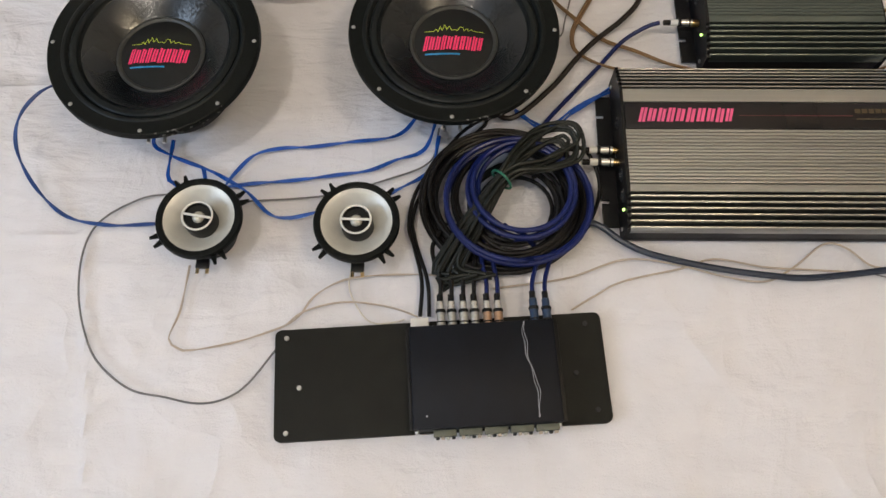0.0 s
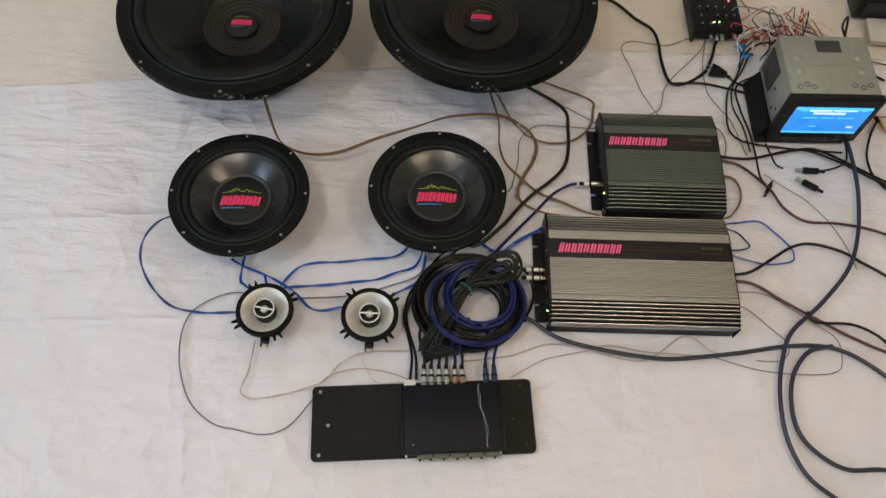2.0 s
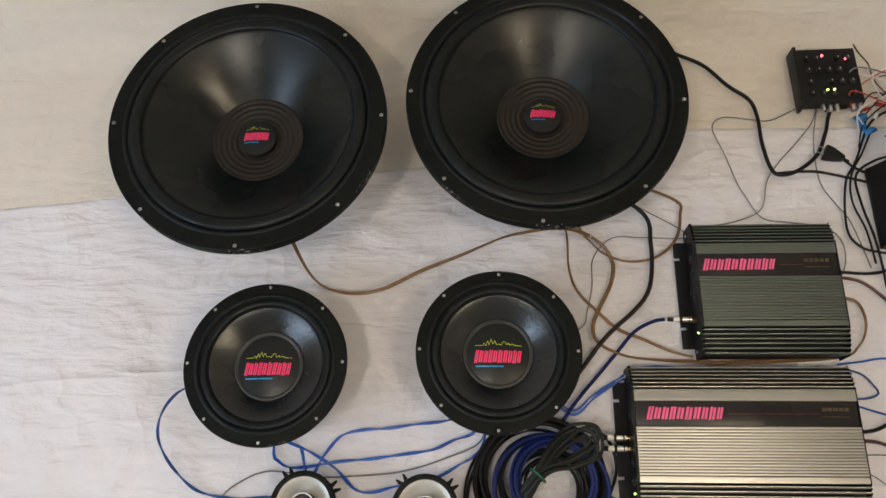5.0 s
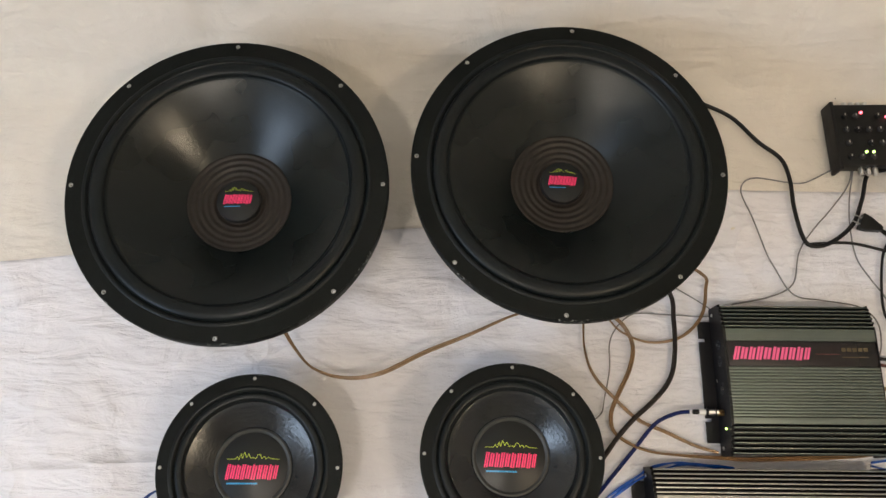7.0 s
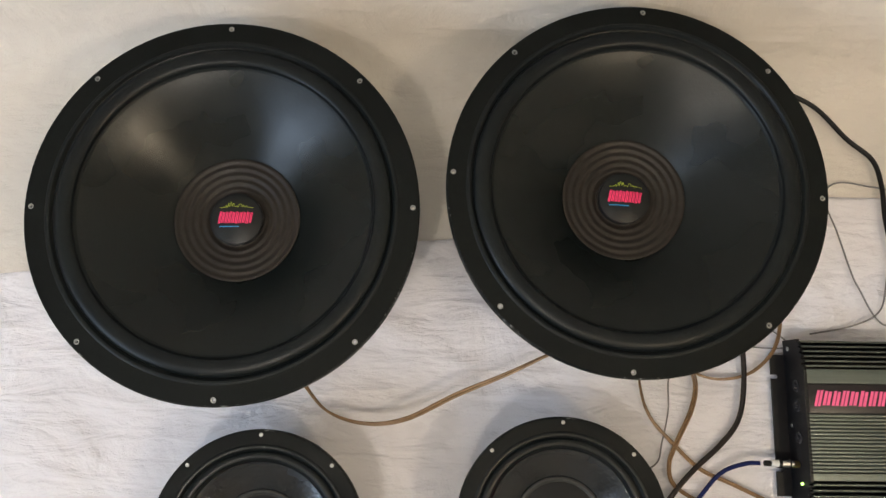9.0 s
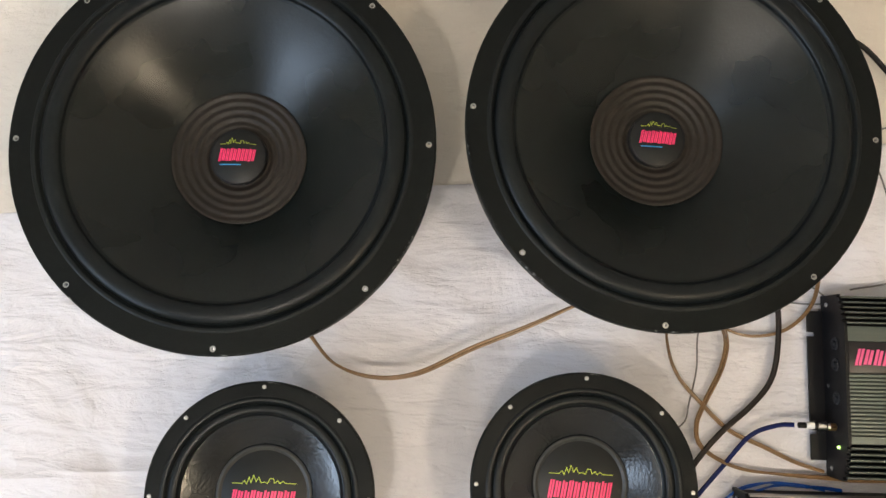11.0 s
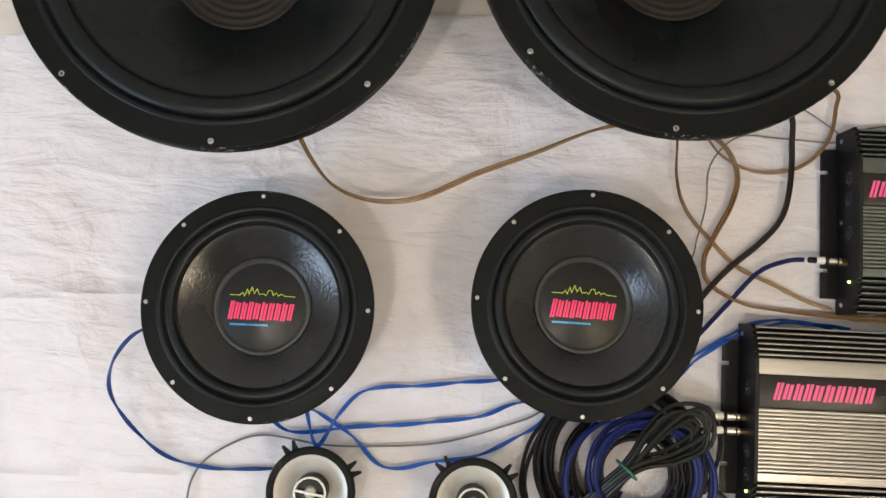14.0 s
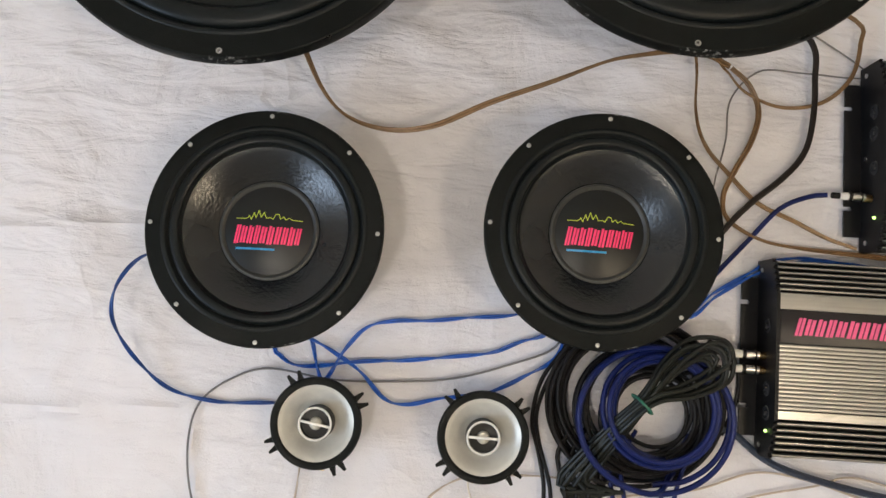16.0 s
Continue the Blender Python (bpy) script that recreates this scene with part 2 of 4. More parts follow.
# ---- builders ----
def part(name, bm, mat, parent=None, label="", smooth=True):
    """Links a bmesh as one mesh object, under a thing or a part."""
    bmesh.ops.recalc_face_normals(bm, faces=bm.faces)
    me = bpy.data.meshes.new(name)
    bm.to_mesh(me)
    bm.free()
    me.materials.append(mat)
    if smooth:
        me.shade_smooth()
        me.set_sharp_from_angle(angle=radians(38))
    ob = new(name, me)
    if parent:
        ob.parent = parent
    if label:
        ob["label"] = label
    return ob


def thing(name, m, label, category, group="", kind=""):
    ob = new(name)
    ob.matrix_basis = m
    ob.empty_display_size = 0.02
    return tagged(ob, label, category, group, kind)


def lathe(profile, seg=72, bm=None):
    """A surface turned about z from (r, z) pairs."""
    bm = bm or bmesh.new()
    rings = []
    for r, z in profile:
        if r < 1e-6:
            rings.append([bm.verts.new((0, 0, z))])
        else:
            rings.append([bm.verts.new((r * math.cos(2 * math.pi * i / seg), r * math.sin(2 * math.pi * i / seg), z)) for i in range(seg)])
    for a, b in zip(rings, rings[1:]):
        for i in range(seg):
            j = (i + 1) % seg
            if len(a) == 1 and len(b) > 1:
                bm.faces.new((a[0], b[i], b[j]))
            elif len(b) == 1 and len(a) > 1:
                bm.faces.new((a[i], a[j], b[0]))
            elif len(a) > 1:
                bm.faces.new((a[i], a[j], b[j], b[i]))
    return bm


def box(x0, x1, y0, y1, z0, z1, bevel=0.0, bm=None, seg=2):
    own = bmesh.new()
    bmesh.ops.create_cube(own, size=1, matrix=Matrix.LocRotScale(((x0 + x1) / 2, (y0 + y1) / 2, (z0 + z1) / 2), None, (x1 - x0, y1 - y0, z1 - z0)))
    if bevel:
        bmesh.ops.bevel(own, geom=own.edges[:], offset=bevel, segments=seg, profile=0.5, affect="EDGES")
    if bm is None:
        return own
    me = bpy.data.meshes.new("scratch")
    own.to_mesh(me)
    own.free()
    bm.from_mesh(me)
    bpy.data.meshes.remove(me)
    return bm


def rod(p, q, r, seg=14, bm=None, bevel=0.0):
    """A cylinder from p to q with softened ends."""
    bm = bm or bmesh.new()
    p, q = Vector(p), Vector(q)
    turn = (q - p).to_track_quat("Z", "Y").to_matrix()
    h = (q - p).length
    e = bevel or min(r, h) * 0.15
    rows = []
    for rr, z in ((0, 0), (r - e, 0), (r, e), (r, h - e), (r - e, h), (0, h)):
        if rr == 0:
            rows.append([bm.verts.new(p + turn @ Vector((0, 0, z)))])
        else:
            rows.append([bm.verts.new(p + turn @ Vector((rr * math.cos(2 * math.pi * i / seg), rr * math.sin(2 * math.pi * i / seg), z))) for i in range(seg)])
    for a, b in zip(rows, rows[1:]):
        for i in range(seg):
            j = (i + 1) % seg
            if len(a) == 1:
                bm.faces.new((a[0], b[i], b[j]))
            elif len(b) == 1:
                bm.faces.new((a[i], a[j], b[0]))
            else:
                bm.faces.new((a[i], a[j], b[j], b[i]))
    return bm


def smooth_line(points, step=0.006, closed=False):
    """Catmull-Rom through the points, at about even steps."""
    pts = [Vector(p) for p in points]
    if closed:
        pts = [pts[-1]] + pts + [pts[0], pts[1]]
    else:
        pts = [pts[0] * 2 - pts[1]] + pts + [pts[-1] * 2 - pts[-2]]
    line = []
    for a, b, c, d in zip(pts, pts[1:], pts[2:], pts[3:]):
        n = max(2, int((c - b).length / step))
        for i in range(n):
            t = i / n
            line.append(0.5 * ((2 * b) + (c - a) * t + (2 * a - 5 * b + 4 * c - d) * t * t + (3 * b - a - 3 * c + d) * t ** 3))
    line.append(pts[-2])
    return line


def tube(line, r, sides=8, bm=None, offset=0.0, twist=0.0):
    """A tube along a line; offset carries it to the side, for twin wires."""
    bm = bm or bmesh.new()
    rings = []
    run = 0.0
    for i, p in enumerate(line):
        way = (line[min(i + 1, len(line) - 1)] - line[max(i - 1, 0)])
        if way.length < 1e-9:
            way = Vector((1, 0, 0))
        way.normalize()
        side = way.cross(Vector((0, 0, 1)))
        if side.length < 1e-3:
            side = Vector((1, 0, 0))
        side.normalize()
        up = side.cross(way)
        if i:
            run += (p - line[i - 1]).length
        a0 = run * twist
        centre = p + (side * math.cos(a0) + up * math.sin(a0) * 0.6) * offset
        rings.append([bm.verts.new(centre + r * (side * math.cos(2 * math.pi * k / sides) + up * math.sin(2 * math.pi * k / sides))) for k in range(sides)])
    for a, b in zip(rings, rings[1:]):
        for k in range(sides):
            bm.faces.new((a[k], a[(k + 1) % sides], b[(k + 1) % sides], b[k]))
    bm.faces.new(rings[0][::-1])
    bm.faces.new(rings[-1])
    return bm


def plate_with_holes(outline, holes, z0, z1):
    """A flat plate with holes cut through it."""
    bm = bmesh.new()
    for loop in [outline] + holes:
        vs = [bm.verts.new((x, y, z1)) for x, y in loop]
        for a, b in zip(vs, vs[1:] + vs[:1]):
            bm.edges.new((a, b))
    bmesh.ops.triangle_fill(bm, use_beauty=True, use_dissolve=False, edges=bm.edges[:])
    grown = bmesh.ops.extrude_face_region(bm, geom=bm.faces[:])
    bmesh.ops.translate(bm, verts=[v for v in grown["geom"] if isinstance(v, bmesh.types.BMVert)], vec=(0, 0, z0 - z1))
    return bm


def circle(x, y, r, n):
    return [(x + r * math.cos(2 * math.pi * i / n), y + r * math.sin(2 * math.pi * i / n)) for i in range(n)]


def slanted_blocks(parent, mat, x0, y0, width, height, lift, slant=0.18, split=3):
    """A row of slanted blocks, in place of a maker's mark, laid on the surface z = lift(x, y)."""
    shares = (0.9, 1.05, 1.0, 0.95, 1.1, 1.1, 1.05, 1.0, 1.0, 0.9)
    x = x0 - width / 2
    for i, share in enumerate(shares):
        w = width * share / sum(shares)
        bm = bmesh.new()
        h = height * (0.94 + 0.06 * math.cos(i * 2.4))
        for u0, u1, cut in ((0.02, 0.36, 0.0), (0.46, 0.8, 0.04 * (i % 3))):
            grid = []
            for r in range(split + 1):
                y = -h / 2 + h * (1 - cut) * r / split
                grid.append([bm.verts.new((u + slant * y, y0 + y, lift(u + slant * y, y0 + y))) for u in (x + w * u0, x + w * u1)])
            for a, b in zip(grid, grid[1:]):
                bm.faces.new((a[0], a[1], b[1], b[0]))
        part("printed_block", bm, mat, parent, smooth=False)
        x += w


def ribbon(points, width, lift):
    bm = bmesh.new()
    for (xa, ya), (xb, yb) in zip(points, points[1:]):
        d = Vector((xb - xa, yb - ya))
        n = Vector((-d.y, d.x)).normalized() * width / 2
        e = d.normalized() * width * 0.4
        bm.faces.new([bm.verts.new((x, y, lift(x, y))) for x, y in ((xa - e.x - n.x, ya - e.y - n.y), (xb + e.x - n.x, yb + e.y - n.y),
                                                                     (xb + e.x + n.x, yb + e.y + n.y), (xa - e.x + n.x, ya - e.y + n.y))])
    return bm


def arc(cx, cz, r, a0, a1, n):
    return [(cx + r * math.cos(radians(a0 + (a1 - a0) * i / n)), cz + r * math.sin(radians(a0 + (a1 - a0) * i / n))) for i in range(n + 1)]


# ---- room ----
def slab(name, x0, x1, y0, y1, z0, z1, mat, label, category):
    ob = part(name, box(x0, x1, y0, y1, z0, z1), mat, smooth=False)
    return tagged(ob, label, category, kind="structure")


slab("floor", -2.6, 2.6, -2.6, 1.4, -0.1, -0.02, floor_board, "dark wooden floor under the spread sheets", "floor")
slab("ceiling", -2.6, 2.6, -2.6, 1.4, 2.5, 2.6, ceiling_paint, "plain white painted ceiling", "ceiling")
slab("wall_north", -2.6, 2.6, 1.34, 1.4, -0.02, 2.5, wall_paint, "cream painted wall behind the draped sheet", "wall")
slab("wall_south", -2.6, 2.6, -2.7, -2.6, -0.02, 2.5, wall_paint, "plain cream painted wall", "wall")
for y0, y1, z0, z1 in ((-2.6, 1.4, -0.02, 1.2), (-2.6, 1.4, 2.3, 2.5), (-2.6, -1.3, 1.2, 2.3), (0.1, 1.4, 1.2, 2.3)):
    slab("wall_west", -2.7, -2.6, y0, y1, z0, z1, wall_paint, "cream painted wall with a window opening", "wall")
slab("wall_east", 2.6, 2.7, -2.6, 1.4, -0.02, 2.5, wall_paint, "plain cream painted wall", "wall")


def ridge(d, w):
    return math.exp(-(d / w) ** 2)


def wrinkle(x, y):
    """Depth of the folds in a loosely spread sheet, always below the level that things rest on."""
    broad = noise.noise((x * 2.1, y * 4.0, 1.7))
    patch = max(0.0, min(1.0, 0.55 + 0.9 * noise.noise((x * 1.7, y * 1.9, 5.5)) + 0.35 * (y > 0.45)))
    ripple = noise.noise((x * 4.0 + y * 2.0, y * 52.0 + x * 6.0, 7.7)) + 0.6 * noise.noise((x * 9.0, y * 105.0 + x * 5.0, 2.2))
    crease = (1 - min(1, abs(noise.noise((x * 4.0 - y * 2.5, y * 5.0 + x * 3.0, 9.1))) * 11)) ** 2
    crease += 0.7 * (1 - min(1, abs(noise.noise((x * 2.0 + y, y * 13.0 - x * 2.0, 3.3))) * 9)) ** 2
    press = 0.0
    if y < 0.36:
        press += ridge(x + 0.43 - 0.16 * (0.268 - y), 0.004)
    if -0.95 < x < -0.4:
        press += ridge(y - 0.352 - 0.05 * (x + 0.45), 0.004) + ridge(y - 0.585 - 0.045 * (x + 0.5), 0.006)
    drape = 0.5 * noise.noise((x * 9.0 + y * 3.0, y * 2.2, 6.1)) if y < 0.42 else 0.0
    z = -0.0062 + 0.0022 * broad + 0.0013 * patch * ripple + 0.0019 * crease + 0.0048 * press + 0.0042 * drape
    return min(z, -0.0002)


def cloth(name, x0, x1, line, nx, mat, label, shape, edge=lambda x: 0.0):
    """A sheet spread over a line in y and z, with folds from shape(x, run)."""
    bm = bmesh.new()
    rows = []
    for i, (y, z, ny, nz) in enumerate(line):
        row = []
        for k in range(nx + 1):
            x = x0 + (x1 - x0) * k / nx
            d = shape(x, y + z)
            row.append(bm.verts.new((x, y + d * ny + edge(x) * max(0, (i / (len(line) - 1) - 0.7) / 0.3), z + d * nz)))
        rows.append(row)
    for a, b in zip(rows, rows[1:]):
        for k in range(nx):
            bm.faces.new((a[k], a[k + 1], b[k + 1], b[k]))
    ob = part(name, bm, mat)
    thick = ob.modifiers.new("thickness", "SOLIDIFY")
    thick.thickness, thick.offset = 0.0008, -1
    return tagged(ob, label, "bed sheet")


cloth("white_sheet", -1.7, 1.7, [(-1.3 + 2.25 * i / 300, 0.0, 0, 1) for i in range(301)], 420, cotton_white,
      "creased white cotton bed sheet spread over the floor", wrinkle,
      lambda x: 0.005 + 0.1 * min(0, x + 0.1) + 0.075 * max(0, min(1, x / 0.25)) + 0.008 * noise.noise((x * 3, 0, 3)))
bend, lean = 0.08, 62
back = [(0.78 + 0.38 * i / 40, -0.004, 0, 1) for i in range(41)]
back += [(1.16 + bend * math.sin(radians(g)), -0.004 + bend - bend * math.cos(radians(g)), -math.sin(radians(g)), math.cos(radians(g))) for g in range(4, lean + 1, 4)]
y1, z1 = back[-1][:2]
back += [(y1 + 0.2 * i / 60 * math.cos(radians(lean)), z1 + 0.2 * i / 60 * math.sin(radians(lean)), -math.sin(radians(lean)), math.cos(radians(lean))) for i in range(1, 61)]
back += [(1.294, 0.26 + 0.9 * i / 20, -1, 0) for i in range(1, 21)]
cloth("cream_sheet", -1.7, 1.7, back, 260, cotton_cream, "creased cream sheet draped from the wall onto the floor", wrinkle)


# ---- speakers ----
def woofer(name, m, label, group, R, height, hole_r, hole_circle, rim_in, lip, surround_in, cone_in, cone_depth, cap_r, cap_rise, magnet_r,
           cone_mat, ribbed, mark, eyelet, roll_up, curve, plug_turn=0.0):
    """A bare loudspeaker lying on its magnet: rim, surround, cone, cap, basket, magnet, terminals."""
    sub = thing(name, m, label, "speaker", group)
    seg = 96
    top = height
    holes = [circle(hole_circle * math.cos(radians(a)), hole_circle * math.sin(radians(a)), hole_r, 10) for a in range(0, 360, 45)]
    part("rim", plate_with_holes(circle(0, 0, R - 0.002, seg), [circle(0, 0, rim_in, seg)] + holes, top - 0.004, top), basket_black, sub, smooth=True)
    part("rim_edge", lathe([(R - 0.003, top - 0.0035), (R - 0.0022, top - 0.0002), (R - 0.0008, top - 0.0008), (R, top - 0.0025), (R, top - lip + 0.002),
                            (R - 0.002, top - lip), (R - 0.007, top - lip), (R - 0.007, top - 0.0045)], seg), rim_worn, sub)
    for a in range(0, 360, 45):
        x, y = hole_circle * math.cos(radians(a)), hole_circle * math.sin(radians(a))
        part("eyelet", lathe([(hole_r * 0.98, top - 0.006), (hole_r * 0.98, top - 0.0006), (hole_r * eyelet, top - 0.0006), (hole_r * eyelet, top - 0.006)], 12) if eyelet else rod((0, 0, top - 0.006), (0, 0, top + 0.0006), hole_r * 0.96, 12), eyelet_dark if eyelet else steel_dull, sub, "bright eyelet in the rim").matrix_basis = pose(x, y, 0)
    # raised gasket, then the half roll of the surround
    g = rim_in + 0.004
    part("gasket", lathe([(g, top), (g - 0.0012, top + 0.0009), (g - 0.003, top + 0.0011), (rim_in - 0.001, top + 0.0006), (rim_in - 0.003, top - 0.002)], seg), rubber_black, sub)
    mid, half = (rim_in - 0.004 + surround_in) / 2, (rim_in - 0.004 - surround_in) / 2
    roll = [(mid + half + 0.001, top - 0.003)] + [(mid + half * 0.94 * math.cos(radians(a)), top - 0.004 + half * roll_up * math.sin(radians(a))) for a in range(0, 181, 12)] + [(surround_in, top - 0.005), (surround_in - 0.003, top - 0.007)]
    part("surround", lathe(roll, seg), rubber_black, sub)
    slope = [(surround_in - 0.002 - (surround_in - 0.002 - cone_in) * t, top - 0.0065 - cone_depth * (t ** curve)) for t in [i / 14 for i in range(15)]]
    part("cone", lathe(slope, seg), cone_mat, sub)
    zc = top - 0.0065 - cone_depth
    if ribbed:
        ring = [(cone_in, zc)] + [(cone_in - (cone_in - cap_r) * i / 30, zc - 0.006 * i / 30 + 0.0007 * math.sin(i * 2 * math.pi / 6) + 0.002) for i in range(31)]
        part("spider_ring", lathe(ring, seg), cone_paper, sub, "ribbed dark brown paper ring around the cap")
        zc -= 0.007
    else:
        part("glue_ring", lathe([(cone_in + 0.0008, zc - 0.001), (cone_in - 0.0002, zc + 0.0016), (cone_in - 0.0025, zc + 0.0022), (cap_r + 0.0012, zc + 0.0012), (cap_r - 0.0006, zc - 0.0006)], seg), glue_grey, sub, "dull grey ring of glue around the cap")

    if ribbed:
        part("collar", lathe([(cap_r + 0.003, zc), (cap_r + 0.0006, zc + 0.0012), (cap_r, zc + 0.003), (cap_r, zc + 0.0125), (cap_r - 0.001, zc + 0.0135)], seg), plate_black, sub, "dark collar under the cap")
        zc += 0.0128

    def lift(x, y):
        return zc + cap_rise * (1 - (x * x + y * y) / cap_r ** 2) + 0.0005
    cap = part("dust_cap", lathe([(cap_r * t, zc + cap_rise * (1 - t * t)) for t in [1 - i / 14 for i in range(15)]], seg), cap_gloss, sub, "glossy black domed cap with a printed mark")
    w, h, drop = mark
    slanted_blocks(cap, print_pink, 0, drop, w, h, lift, 0.16)
    sky = [(-0.5, 0), (-0.34, 0.0), (-0.3, 0.16), (-0.27, -0.04), (-0.23, 0.34), (-0.2, 0.05), (-0.16, 0.46), (-0.12, 0.1), (-0.08, 0.36), (-0.04, 0.06), (0.02, 0.1),
           (0.06, 0.02), (0.1, 0.3), (0.15, 0.28), (0.17, 0.04), (0.22, 0.18), (0.25, 0.02), (0.3, 0.14), (0.34, 0.03), (0.5, 0.0)]
    y0 = drop + h * 0.84
    part("printed_line", ribbon([(x * w, y0 + y * h * 1.0) for x, y in sky], w * 0.011, lift), print_green, cap, "yellow-green jagged printed line", smooth=False)
    part("printed_line", ribbon([(-w * 0.47 + w * 0.57 * q / 10, drop - h * 0.75) for q in range(11)], w * 0.03, lift), print_blue, cap, "thin blue printed line", smooth=False)
    # basket spokes, magnet and terminals below
    low = height * 0.42
    part("basket", lathe([(rim_in + 0.004, top - 0.006), (rim_in - 0.002, top - 0.03), (magnet_r * 0.96, low + 0.012), (magnet_r * 0.8, low)], 48), basket_black, sub)
    part("magnet", lathe([(0, 0.0005), (magnet_r - 0.004, 0.0005), (magnet_r, 0.004), (magnet_r, low - 0.006), (magnet_r - 0.003, low - 0.002), (0, low)], 48), magnet_dark, sub)
    for side in (-1, 1):
        x, r = side * 0.010, rim_in - 0.004
        post = box(x - 0.004, x + 0.004, -r + 0.004, -r + 0.024, top - 0.056, top - 0.046, 0.001)
        rod((x, -r - 0.008, top - 0.051), (x, -r + 0.01, top - 0.051), 0.0028, 10, post)
        bmesh.ops.rotate(post, verts=post.verts, matrix=Matrix.Rotation(radians(plug_turn), 3, "Z"))
        part("terminal", post, steel, sub, "bright metal push terminal")
    return sub


ten = dict(R=0.130, height=0.11, hole_r=0.0026, hole_circle=0.1235, rim_in=0.1085, lip=0.011, surround_in=0.093, cone_in=0.0555, cone_depth=0.021, cap_r=0.0495,
           cap_rise=0.006, magnet_r=0.07, cone_mat=cone_gloss, ribbed=False, mark=(0.074, 0.021, -0.0055), eyelet=0, roll_up=0.5, curve=1.15)
eighteen = dict(R=0.2305, height=0.191, hole_r=0.0034, hole_circle=0.2224, rim_in=0.203, lip=0.02, surround_in=0.176, cone_in=0.079, cone_depth=0.066, cap_r=0.033,
                cap_rise=0.005, magnet_r=0.1, cone_mat=cone_satin, ribbed=True, mark=(0.042, 0.0155, 0.001), eyelet=0.55, roll_up=0.55, curve=1.08)
woofer("woofer", pose(-0.3485, 0.558, 0, 0, 0, 0.8), "black ten inch woofer lying on its magnet on the sheet", "ten inch woofers", **ten)
woofer("woofer", pose(0.019, 0.580, 0, 0, 0, -0.5), "black ten inch woofer lying on its magnet on the sheet", "ten inch woofers", **ten)
woofer("subwoofer", pose(-0.394, 0.9465, 0, 0, 0, 1.2), "big black eighteen inch subwoofer lying face up", "eighteen inch subwoofers", plug_turn=18, **(eighteen | dict(R=0.2315, height=0.193, hole_circle=0.2232)))
woofer("subwoofer", pose(0.0984, 0.9863, 0, 0, 0, -2.8), "big black eighteen inch subwoofer lying face up", "eighteen inch subwoofers", plug_turn=9, **eighteen)


def coaxial(m, turn, tilt):
    """A four inch two-way speaker with forked ears and a tweeter on a bridge."""
    s = thing("coaxial_speaker", m, "small silver-coned coaxial speaker with black forked rim", "speaker", "small coaxial speakers")
    top = 0.057
    part("rim", lathe([(0.0425, top - 0.001), (0.0435, top + 0.0018), (0.0465, top + 0.0028), (0.0505, top + 0.002), (0.0518, top - 0.001), (0.0515, top - 0.006), (0.047, top - 0.008), (0.0425, top - 0.006), (0.0425, top - 0.001)], 64), basket_black, s)
    part("cone", lathe([(0.0428, top), (0.040, top - 0.0015), (0.037, top - 0.0035), (0.028, top - 0.012), (0.018, top - 0.019), (0.0, top - 0.02)], 64), cone_silver, s, "pale silver paper cone")
    for a in (45, 135, 225, 315):
        ear = bmesh.new()
        for b in (-4.6, 4.6):
            c, e = radians(a + turn + b), radians(a + turn + b * 1.35)
            p = Vector((0.047 * math.cos(c), 0.047 * math.sin(c), top - 0.005))
            q = Vector((0.0622 * math.cos(e), 0.0622 * math.sin(e), top - 0.005))
            n = Vector((-(q - p).y, (q - p).x, 0)).normalized()
            ring = [p + n * 0.0046, p * 0.45 + q * 0.55 + n * 0.0028, q + n * 0.0016, q - n * 0.0014, p * 0.45 + q * 0.55 - n * 0.0028, p - n * 0.0046]
            lowr = [ear.verts.new(v - Vector((0, 0, 0.0016))) for v in ring]
            upr = [ear.verts.new(v + Vector((0, 0, 0.0008))) for v in ring]
            ear.faces.new(upr)
            ear.faces.new(lowr[::-1])
            for k in range(6):
                ear.faces.new((lowr[k], lowr[(k + 1) % 6], upr[(k + 1) % 6], upr[k]))
        part("mounting_ear", ear, basket_black, s, smooth=False)
    t = part("tweeter", lathe([(0.0195, top - 0.018), (0.0195, top + 0.003), (0.0188, top + 0.0055), (0.0172, top + 0.006), (0.0162, top + 0.005), (0.0158, top + 0.001), (0.0, top - 0.001)], 40), plastic_black, s)
    part("ring", lathe(arc(0.0178, top + 0.0054, 0.0013, 0, 360, 8), 40), tweeter_white, t, "white ring around the tweeter")
    part("dome", lathe([(0.0075 * math.cos(radians(a)), top + 0.0005 + 0.005 * math.sin(radians(a))) for a in range(0, 91, 15)], 24), dome_clear, t, "pale tweeter dome")
    bar = box(-0.0165, 0.0165, -0.0014, 0.0014, top + 0.0046, top + 0.0068, 0.0005)
    bmesh.ops.rotate(bar, verts=bar.verts, matrix=Matrix.Rotation(radians(tilt), 3, "Z"))
    part("bar", bar, tweeter_white, t, "white bar across the tweeter")
    part("basket", lathe([(0.047, top - 0.007), (0.044, top - 0.014), (0.03, 0.026), (0.027, 0.024)], 40), basket_black, s)
    part("magnet", lathe([(0, 0.0004), (0.031, 0.0004), (0.033, 0.002), (0.033, 0.022), (0.031, 0.024), (0, 0.024)], 40), magnet_dark, s)
    part("terminal_block", box(-0.008, 0.008, -0.052, -0.04, 0.018, 0.024, 0.001), plastic_black, s)
    for x in (-0.006, 0.006):
        part("terminal", box(x - 0.002, x + 0.002, -0.058, -0.05, 0.0195, 0.0205), brass, s, smooth=False)
    return s


coaxial(pose(-0.283, 0.3475, 0), -15, -9)
coaxial(pose(-0.0945, 0.345, 0), -4, -1)


